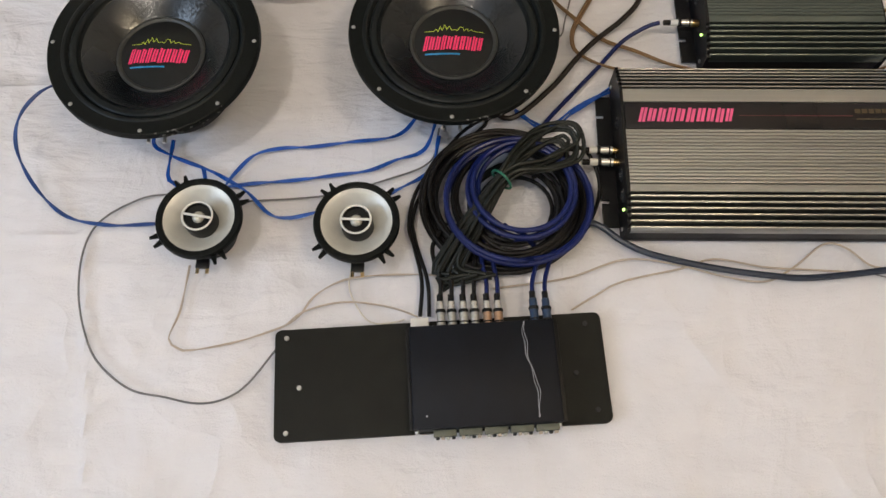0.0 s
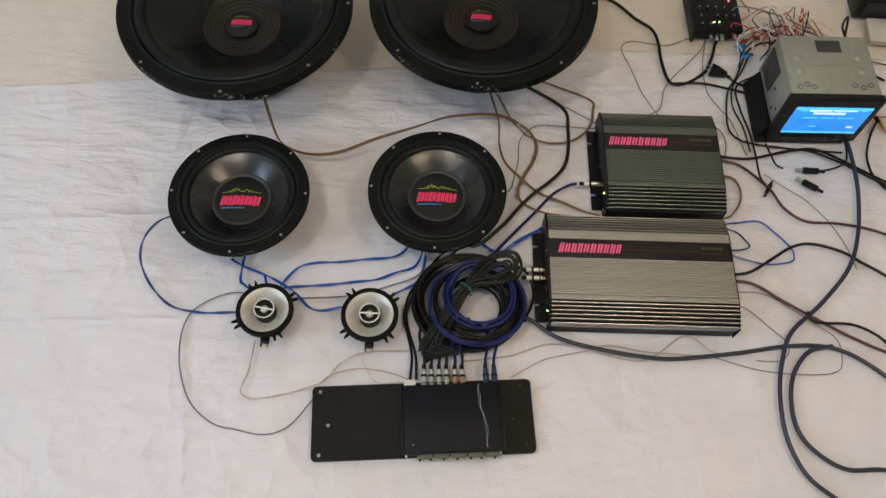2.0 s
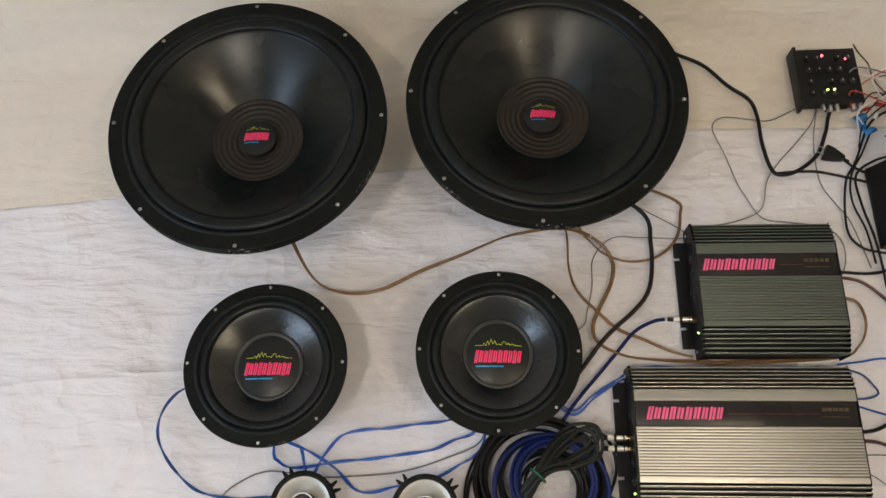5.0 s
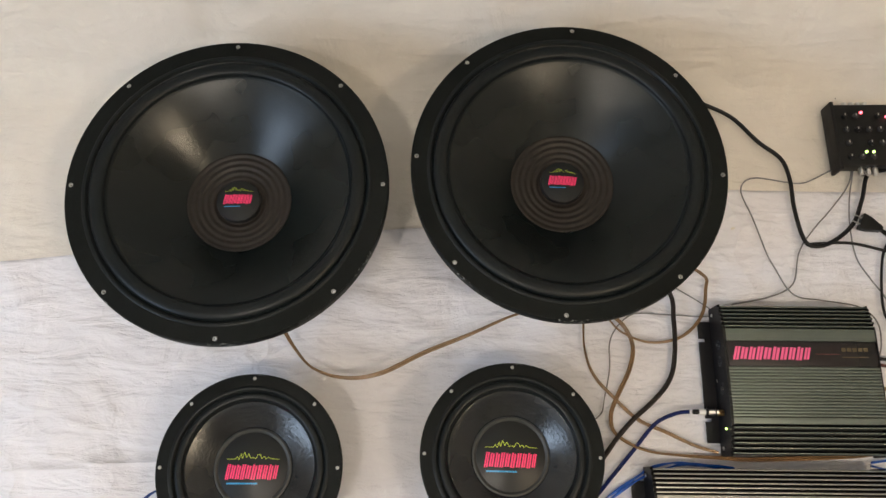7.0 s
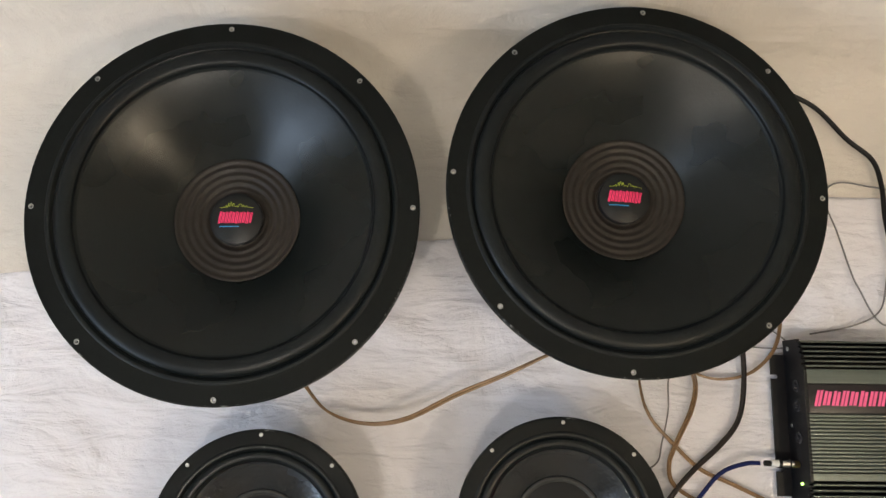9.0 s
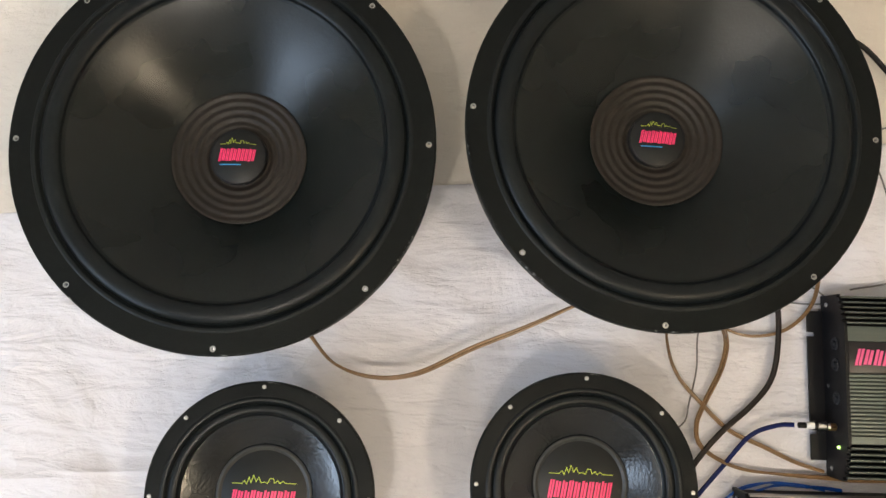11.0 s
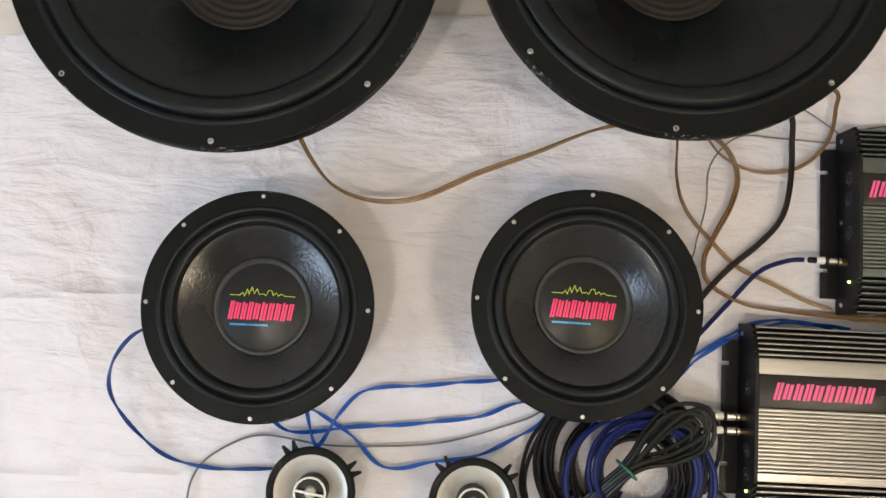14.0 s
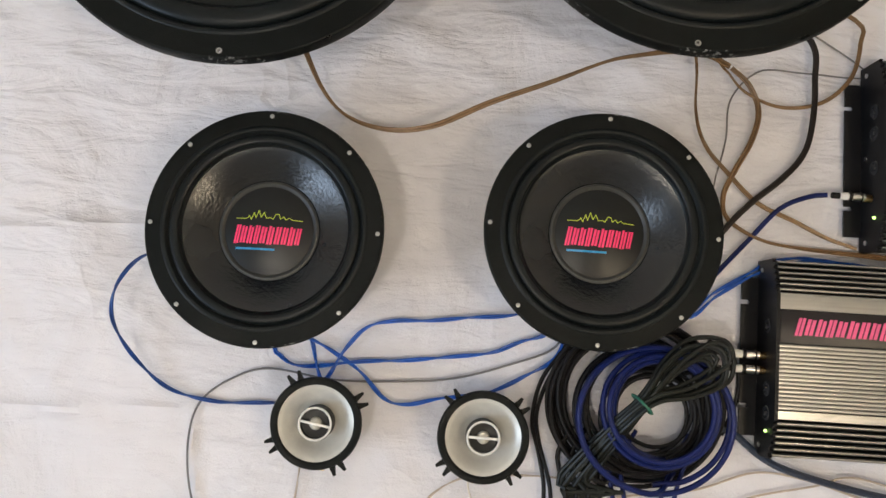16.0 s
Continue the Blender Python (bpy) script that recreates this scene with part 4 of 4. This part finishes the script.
cable("power_cable", "dark red and black power cable leaving the large amplifier", wire_redblack, 0.003, 0.004, "0.571 0.459  0.629 0.455  0.679 0.422  0.738 0.387  0.797 0.353  0.864 0.323  0.947 0.303")
cable("power_cable", "black power cable crossing the looped blue cable", wire_black, 0.0028, 0.012, "0.723 0.398  0.736 0.378  0.801 0.375  0.841 0.358  0.866 0.335  0.937 0.269")
cable("audio_cable", "thin grey control lead wandering over the sheet", wire_grey, 0.001, 0.0015, "0.577 0.437  0.649 0.435  0.699 0.405  0.747 0.37  0.773 0.347  0.776 0.313  0.762 0.285  0.707 0.277  0.622 0.282  0.54 0.303")
cable("audio_cable", "thin grey control lead curling past the amplifier", wire_grey, 0.001, 0.0015, "0.573 0.415  0.61 0.404  0.648 0.369  0.68 0.334  0.669 0.306  0.647 0.3  0.615 0.301")
cable("power_cable", "black power cable leaving the small amplifier", wire_black, 0.0028, 0.005, "0.57 0.748  0.621 0.741  0.667 0.741  0.714 0.753  0.762 0.765  0.82 0.766  0.921 0.706  0.994 0.665")
cable("power_cable", "dark red power cable leaving the small amplifier", wire_redblack, 0.0028, 0.004, "0.569 0.734  0.62 0.731  0.653 0.717  0.697 0.668  0.719 0.625  0.759 0.596  0.825 0.593  0.897 0.579  0.969 0.547")
cable("speaker_cable", "clear amber twin speaker cable looped around the small amplifier", wire_amber, 0.003, 0.004, "0.548 0.691  0.593 0.696  0.627 0.689  0.636 0.651  0.618 0.613  0.577 0.593  0.402 0.584  0.359 0.585  0.289 0.588  0.232 0.595  0.189 0.618  0.182 0.646  0.193 0.675  0.215 0.719  0.222 0.756  0.209 0.788  0.187 0.808")
cable("speaker_cable", "clear amber twin speaker cable sweeping between the big woofers", wire_amber, 0.003, 0.003, "-0.322 0.765  -0.33 0.777  -0.315 0.744  -0.281 0.709  -0.231 0.694  -0.176 0.701  -0.109 0.734  -0.041 0.763  0.027 0.795  0.07 0.808  0.114 0.818  0.155 0.819  0.185 0.81", arch=0.036, rise={0: 0.138, 1: 0.1})
cable("speaker_cable", "clear amber twin speaker cable looping out from a big woofer", wire_amber, 0.0023, 0.006, "0.125 0.923  0.169 0.822  0.184 0.801  0.206 0.778  0.249 0.762  0.299 0.771  0.335 0.805  0.346 0.85  0.339 0.879  0.238 0.923")
cable("speaker_cable", "dark amber twin speaker cable running to the small amplifier", wire_amber, 0.0024, 0.005, "0.112 0.93  0.142 0.824  0.145 0.751  0.158 0.709  0.187 0.675  0.224 0.641  0.267 0.622  0.31 0.603  0.345 0.593")
cable("power_cable", "black power cable running between the woofers", wire_brownblack, 0.0038, 0.005, "0.191 0.917  0.28 0.853  0.29 0.796  0.287 0.737  0.276 0.701  0.251 0.671  0.217 0.641  0.189 0.611  0.148 0.559  0.093 0.514  0.056 0.547")
cable("audio_cable", "thin grey lead hooked over the sheet behind the amplifier", wire_grey, 0.0011, 0.0015, "0.265 0.873  0.357 0.812  0.285 0.808  0.242 0.81  0.221 0.806  0.2 0.788  0.186 0.761  0.184 0.718  0.174 0.674  0.164 0.645  0.118 0.625")
cable("speaker_cable", "blue twin speaker wire entering the large amplifier", wire_blue, 0.002, 0.004, "0.101 0.529  0.143 0.503  0.174 0.527  0.219 0.556  0.24 0.569  0.275 0.577  0.303 0.575  0.346 0.57")
cable("speaker_cable", "blue twin speaker wire entering the large amplifier", wire_blue, 0.002, 0.007, "0.102 0.524  0.143 0.496  0.178 0.524  0.219 0.551  0.254 0.565  0.289 0.575  0.331 0.574  0.367 0.57")
cable("power_cable", "black mains cable running from the big woofer to the control box", wire_black, 0.0036, 0.005, "0.248 1.129  0.328 1.205  0.367 1.186  0.416 1.16  0.458 1.114  0.494 1.083  0.505 1.044  0.506 0.994  0.514 0.944  0.528 0.927  0.561 0.934  0.601 0.966  0.623 1.011  0.639 1.056  0.67 1.066")
cable("power_cable", "black power cable running to the head unit", wire_black, 0.0026, 0.004, "0.524 0.931  0.55 0.933  0.593 0.934  0.634 0.926  0.685 0.912")
cable("audio_cable", "thin grey lead winding from the control box to the small amplifier", wire_grey, 0.0012, 0.002, "0.579 1.065  0.53 1.041  0.497 1.042  0.443 1.048  0.421 1.026  0.437 0.974  0.454 0.913  0.464 0.89  0.48 0.857  0.498 0.841  0.538 0.836  0.595 0.826  0.621 0.8  0.62 0.757  0.6 0.721")
cable("audio_cable", "thin grey lead winding from the control box to the small amplifier", wire_grey, 0.0012, 0.0025, "0.618 1.081  0.605 1.038  0.568 0.992  0.532 0.953  0.507 0.916  0.491 0.863  0.449 0.84  0.388 0.827")
cable("audio_cable", "thin grey lead trailing past the head unit", wire_grey, 0.0012, 0.002, "0.621 1.082  0.601 0.995  0.6 0.916  0.62 0.873  0.64 0.841  0.656 0.782  0.663 0.751")
cable("audio_cable", "black audio lead curving beside the head unit", wire_black, 0.0022, 0.003, "0.762 1.056  0.737 1.054  0.703 1.026  0.67 0.956  0.644 0.91  0.633 0.824  0.65 0.791  0.684 0.779  0.763 0.77  0.866 0.765")
cable("audio_cable", "black audio lead curving beside the head unit", wire_black, 0.0022, 0.005, "0.762 0.968  0.706 0.957  0.664 0.925  0.665 0.868  0.676 0.812  0.681 0.758  0.682 0.699  0.691 0.678")
cable("audio_cable", "black audio lead curving beside the head unit", wire_black, 0.0018, 0.002, "0.708 1.019  0.684 0.972  0.657 0.926  0.651 0.875  0.666 0.82  0.672 0.759")
cable("audio_cable", "thin grey lead running out over the sheet", wire_grey, 0.001, 0.002, "0.692 0.707  0.728 0.677  0.768 0.647  0.805 0.6  0.829 0.547  0.841 0.494")
cable("audio_cable", "black audio lead under the head unit", wire_black, 0.002, 0.006, "0.707 0.78  0.714 0.747  0.72 0.727  0.733 0.719")
cable("audio_cable", "black audio lead crossing in front of the head unit", wire_black, 0.0024, 0.009, "0.69 0.745  0.738 0.758  0.785 0.767  0.85 0.74  0.919 0.699  0.972 0.67")
cable("audio_cable", "black audio lead hooked to a loose plug", wire_black, 0.002, 0.004, "0.783 0.714  0.824 0.72  0.855 0.731  0.872 0.749  0.877 0.783  0.876 0.804")
cable("audio_cable", "grey shielded lead arching over the control box", wire_grey, 0.002, 0.002, "0.619 1.207  0.65 1.23  0.686 1.248  0.723 1.264  0.782 1.278  0.826 1.268  0.867 1.241")
cable("audio_cable", "thin black lead looped over the control box", wire_black, 0.0012, 0.003, "0.604 1.201  0.614 1.229  0.629 1.241  0.663 1.245  0.695 1.228  0.712 1.187  0.726 1.161  0.728 1.138")


def coil(name, label, mat, r, cx, cy, radius, turns, squash, spread, z0, seed, tail=()):
    """A loosely coiled cable: turns that wander in radius and centre."""
    rng = random.Random(seed)
    pts = []
    n = 14
    a0 = -math.pi / 2 + rng.uniform(-0.5, 0.3)
    ph = [rng.uniform(-1, 1) for _ in range(turns * 3 + 4)]
    for i in range(turns * n + 1):
        a, k = a0 + 2 * math.pi * i / n, i / n
        t = int(k)
        f = k - t
        wob = ph[t] * (1 - f) + ph[t + 1] * f
        wox = ph[t + turns] * (1 - f) + ph[t + turns + 1] * f
        woy = ph[t + 2 * turns] * (1 - f) + ph[t + 2 * turns + 1] * f
        rr = radius + spread * wob
        z = r + 0.001 + z0 + 2.4 * r * (1 - math.cos(k * 1.7)) + 0.3 * r * math.sin(a * 2 + seed)
        pts.append((cx + spread * 0.6 * wox + rr * math.cos(a), cy + spread * 0.6 * woy + rr * squash * math.sin(a), z))
    pts += list(tail)
    return tagged(part(name, tube(smooth_line(pts, 0.007), r, 8), mat), label, "cable")


black_coil, blue_coil = "coiled black audio cable heaped on the sheet", "coiled dark blue audio cable heaped on the sheet"
coil("coiled_cable", black_coil, wire_black, 0.0028, 0.085, 0.395, 0.102, 6, 0.93, 0.008, 0.0, 3, [(0.05, 0.312, 0.016), (0.03, 0.325, 0.016)])
coil("coiled_cable", black_coil, wire_black, 0.0027, 0.082, 0.397, 0.09, 5, 0.95, 0.012, 0.010, 8, [(0.06, 0.318, 0.016)])
coil("coiled_cable", black_coil, wire_black, 0.0027, 0.095, 0.389, 0.073, 5, 0.95, 0.012, 0.018, 21, [(0.07, 0.32, 0.016)])
coil("coiled_cable", black_coil, wire_black, 0.0026, 0.1, 0.38, 0.05, 6, 0.97, 0.014, 0.014, 14, [(0.08, 0.335, 0.016)])
coil("coiled_cable", blue_coil, wire_royal, 0.0033, 0.097, 0.379, 0.083, 2, 0.92, 0.007, 0.036, 5, [(0.13, 0.315, 0.02)])
coil("coiled_cable", blue_coil, wire_royal, 0.0033, 0.105, 0.388, 0.063, 3, 0.98, 0.007, 0.044, 12, [(0.12, 0.33, 0.02)])


def hank():
    """A folded, tied bundle of cable lying over the coils."""
    h = thing("cable_bundle", pose(0, 0, 0), "folded black cable bundle held by a green tie", "cable")
    a, tie, b = Vector((0.157, 0.454, 0.068)), Vector((0.078, 0.395, 0.07)), Vector((0.017, 0.302, 0.024))
    way = (a - b).normalized()
    side = Vector((-way.y, way.x, 0)).normalized()
    rng = random.Random(4)
    for k in range(7):
        w = 0.008 + 0.0038 * k
        j = rng.uniform(-0.008, 0.008)
        up = Vector((0, 0, 0.003 * (k % 3)))
        far = a + way * (j - 0.012 * (k % 2)) + up
        pts = [b + side * (0.004 * k - 0.016) + way * rng.uniform(-0.02, 0.03) - Vector((0, 0, 0.008)), tie + side * (0.0022 * k - 0.006) + up,
               tie * 0.5 + far * 0.5 + side * w * 0.85 + up, far - way * w * 0.35 + side * w, far + way * w * 0.5, far - way * w * 0.35 - side * w,
               tie * 0.5 + far * 0.5 - side * w * 0.85 + up, tie - side * (0.0022 * k - 0.006) + up * 1.6,
               b - side * (0.004 * k - 0.016) + way * rng.uniform(-0.03, 0.02) + Vector((0, 0, 0.004 * (k % 2)))]
        pts = [Vector((0.002 + 0.011 * k, 0.288, 0.02))] + pts + [Vector((0.006 + 0.011 * k, 0.29, 0.026))]
        part("strand", tube(smooth_line(pts, 0.006), 0.0026, 8), wire_green_black, h)
    t = [tie + 0.0145 * (side * math.cos(x) + Vector((0, 0, 1)) * math.sin(x)) for x in [2 * math.pi * i / 20 for i in range(21)]]
    part("tie", tube(t, 0.0016, 6), tie_green, h, "green wire tie")
    return h


hank()
for k, (x, gx) in enumerate(((0.006, -0.008), (0.019, 0.008), (0.033, 0.028), (0.046, 0.047), (0.061, 0.052), (0.074, 0.066), (0.116, 0.128), (0.131, 0.142))):
    mat, word = (wire_royal, "dark blue") if k >= 4 else (wire_black, "black")
    line = smooth_line([(gx + 0.02, 0.36, 0.016), (gx + 0.004, 0.33, 0.018), ((x + gx) / 2, 0.305, 0.021), (x, 0.282, 0.022), (x + 0.0004, 0.263, 0.022)])
    tagged(part("audio_cable", tube(line, 0.0027, 8), mat), word + " audio cable dropping from the coil to the processor", "cable")
for dy in (0.0, 0.017):
    line = smooth_line([(0.12, 0.42 + dy, 0.022), (0.14, 0.432 + dy * 0.9, 0.03), (0.158, 0.4395 + dy, 0.03), (0.178, 0.4405 + dy, 0.028)])
    tagged(part("audio_cable", tube(line, 0.0028, 8), wire_black), "black audio cable plugged into the large amplifier", "cable")
tagged(part("audio_cable", tube(smooth_line([(0.298, 0.652, 0.028), (0.28, 0.650, 0.02), (0.25, 0.635, 0.008), (0.215, 0.595, 0.005), (0.18, 0.555, 0.005), (0.15, 0.52, 0.006), (0.12, 0.48, 0.012)]), 0.003, 8), wire_royal),
       "dark blue audio cable plugged into the small amplifier", "cable")
tagged(part("audio_cable", tube(smooth_line([(0.189, 0.36, 0.006), (0.205, 0.40, 0.006), (0.205, 0.43, 0.012), (0.19, 0.46, 0.02), (0.165, 0.47, 0.02)]), 0.0026, 8), wire_black),
       "black audio cable curling beside the large amplifier", "cable")


def loose_plug(m, label, tip, size=1.0):
    t = thing("loose_plug", m @ Matrix.Scale(size, 4), label, "audio plug", "loose plugs")
    part("grip", box(-0.006, 0.006, -0.022, 0.012, 0.0006, 0.011, 0.003), plastic_black, t)
    part("tip", rod((0, 0.012, 0.006), (0, 0.026, 0.006), 0.0042, 12), tip, t)
    part("strain_relief", rod((0, -0.034, 0.005), (0, -0.021, 0.006), 0.0032, 10), plastic_black, t)
    return t


loose_plug(pose(0.785, 0.716, 0, 0, 0, 88), "loose black audio plug lying on the sheet", galvanised)
loose_plug(pose(0.778, 0.683, 0, 0, 0, 58), "loose black audio plug with a silver tip", galvanised)
loose_plug(pose(0.694, 0.667, 0, 0, 0, 150), "dark loose plug lying on the sheet", wire_redblack, 0.72)
t = thing("power_plug", pose(0.614, 0.972, 0, 0, 0, -24), "flat black wedge-shaped power plug lying on the sheet", "power plug")
wedge = bmesh.new()
low, high = [[wedge.verts.new((x, y, z)) for x, y in ((0, -0.014), (0.012, -0.0125), (0.036, -0.0035), (0.036, 0.0035), (0.012, 0.0125), (0, 0.014))] for z in (0.0006, 0.015)]
wedge.faces.new(low[::-1])
wedge.faces.new(high)
for k in range(6):
    wedge.faces.new((low[k], low[(k + 1) % 6], high[(k + 1) % 6], high[k]))
bmesh.ops.bevel(wedge, geom=wedge.edges[:], offset=0.0015, segments=2, profile=0.5, affect="EDGES")
part("body", wedge, plastic_black, t)
for y in (-0.006, 0.006):
    part("prong", box(-0.012, 0.0005, y - 0.0008, y + 0.0008, 0.005, 0.011), steel_dull, t, smooth=False)
part("strain_relief", rod((0.035, 0, 0.007), (0.046, 0, 0.005), 0.003, 10), plastic_black, t)
tagged(part("power_cable", tube(smooth_line([(0.648, 0.957, 0.005), (0.664, 0.943, 0.004), (0.684, 0.931, 0.004), (0.71, 0.922, 0.006)]), 0.0024, 8), wire_black), "short black power cable of the wedge-shaped plug", "cable")


# ---- wiring loom behind the head unit ----
rng = random.Random(11)
loom_mats = [(wire_red, "red"), (wire_white, "white"), (wire_orange, "orange"), (wire_grey, "grey"), (wire_black, "black"), (wire_white, "white"), (wire_bare, "pale"), (wire_redblack, "dark red")]
for k in range(44):
    mat, word = loom_mats[k % 8]
    x0 = rng.uniform(0.74, 0.87)
    x1, y1 = rng.uniform(0.70, 0.84), rng.uniform(1.03, 1.13)
    pts = [(x0, 0.951, rng.uniform(0.05, 0.1)), (x0 + rng.uniform(-0.01, 0.01), 0.985, rng.uniform(0.04, 0.1)),
           (x0 * 0.5 + x1 * 0.5 + rng.uniform(-0.04, 0.04), rng.uniform(1.02, 1.12), rng.uniform(0.02, 0.075)), (x1 + rng.uniform(-0.04, 0.03), y1 + rng.uniform(-0.02, 0.02), rng.uniform(0.006, 0.04)),
           (x1 - rng.uniform(0.0, 0.05), y1 - rng.uniform(0.02, 0.06), rng.uniform(0.003, 0.012))]
    tagged(part("loom_wire", tube(smooth_line(pts, 0.008), rng.uniform(0.001, 0.0017), 6), mat), "thin " + word + " loom wire behind the car stereo", "wire", "loom wires")
for k, (x, y, a) in enumerate(((0.705, 1.062, 20), (0.722, 1.05, 60), (0.735, 1.07, -15), (0.752, 1.045, 75), (0.77, 1.06, 30), (0.715, 1.085, 5))):
    t = thing("crimp_connector", pose(x, y, 0, 0, 0, a), "small crimp connector at the end of a loom wire", "connector", "crimp connectors")
    part("sleeve", rod((-0.011, 0, 0.0042), (0.006, 0, 0.0042), 0.0036, 10), tweeter_white if k % 2 else wire_red, t)
    part("pin", rod((0.006, 0, 0.0042), (0.015, 0, 0.0042), 0.002, 8), steel, t)
t = thing("blue_tape", pose(0.695, 1.028, 0, 0, 0, -65), "crumpled strip of blue tape on the wires", "tape")
bm = bmesh.new()
rows = [[bm.verts.new((x, y * (0.009 + 0.003 * math.sin(i)), 0.006 + 0.006 * math.sin(i * 1.1) + 0.002 * y)) for y in (-1, 1)] for i, x in enumerate([-0.022 + 0.0055 * j for j in range(9)])]
for a, b in zip(rows, rows[1:]):
    bm.faces.new((a[0], a[1], b[1], b[0]))
strip = part("strip", bm, tape_blue, t)
strip.modifiers.new("thickness", "SOLIDIFY").thickness = 0.0006

# ---- boxes at the far corner ----
t = thing("power_supply", pose(1.03, 1.16, 0), "black box with a grey front beside the cables", "power supply")
part("case", box(-0.065, 0.09, -0.015, 0.06, 0.0006, 0.06, 0.004), plastic_black, t)
part("front_plate", box(-0.05, 0.08, -0.019, -0.0152, 0.006, 0.05, 0.001), magnet_dark, t)
t = thing("clear_case", pose(1.06, 1.09, 0, 0, 0, -4), "pale clear plastic case lying on the sheet", "plastic case")
part("tray", box(-0.07, 0.08, -0.03, 0.035, 0.0006, 0.012, 0.003), wire_beige, t)
part("lid", box(-0.072, 0.082, -0.032, 0.037, 0.0122, 0.018, 0.003), cone_silver, t)
for k, (x, y, a) in enumerate(((0.955, 0.86, 30), (0.968, 0.835, 15))):
    t = thing("loose_plug", pose(x, y, 0, 0, 0, a), "loose gold phono plug beside the car stereo", "audio plug", "loose plugs")
    part("barrel", rod((0, 0, 0.006), (0, 0.02, 0.006), 0.0052, 12), brass, t)
    part("sleeve", rod((0, -0.016, 0.0055), (0, 0, 0.006), 0.0046, 12), brass if k else plastic_black, t)
for pts, mat, lab in (([(0.884, 0.93, 0.06), (0.91, 0.95, 0.05), (0.945, 0.925, 0.02), (0.94, 0.875, 0.008), (0.91, 0.85, 0.004)], wire_black, "black lead hanging beside the car stereo"),
                      ([(0.885, 0.945, 0.07), (0.93, 0.985, 0.04), (0.98, 1.01, 0.008), (1.05, 1.0, 0.005), (1.15, 1.02, 0.005)], wire_redblack, "dark lead running off over the sheet"),
                      ([(0.955, 0.845, 0.006), (0.93, 0.8, 0.006), (0.915, 0.745, 0.005), (0.93, 0.69, 0.005), (1.0, 0.63, 0.004), (1.1, 0.6, 0.004)], wire_black, "thick black lead curving over the sheet"),
                      ([(0.85, 0.952, 0.12), (0.87, 1.02, 0.13), (0.9, 1.06, 0.06), (0.93, 1.05, 0.02), (0.95, 1.0, 0.006), (1.0, 0.96, 0.004)], wire_black, "black aerial lead arching behind the car stereo"),
                      ([(0.88, 0.85, 0.03), (0.93, 0.855, 0.012), (1.0, 0.86, 0.005), (1.1, 0.85, 0.004)], wire_red, "thin red lead leaving the car stereo")):
    tagged(part("audio_cable", tube(smooth_line(pts), 0.0026 if mat is wire_black else 0.0016, 8), mat), lab, "cable")
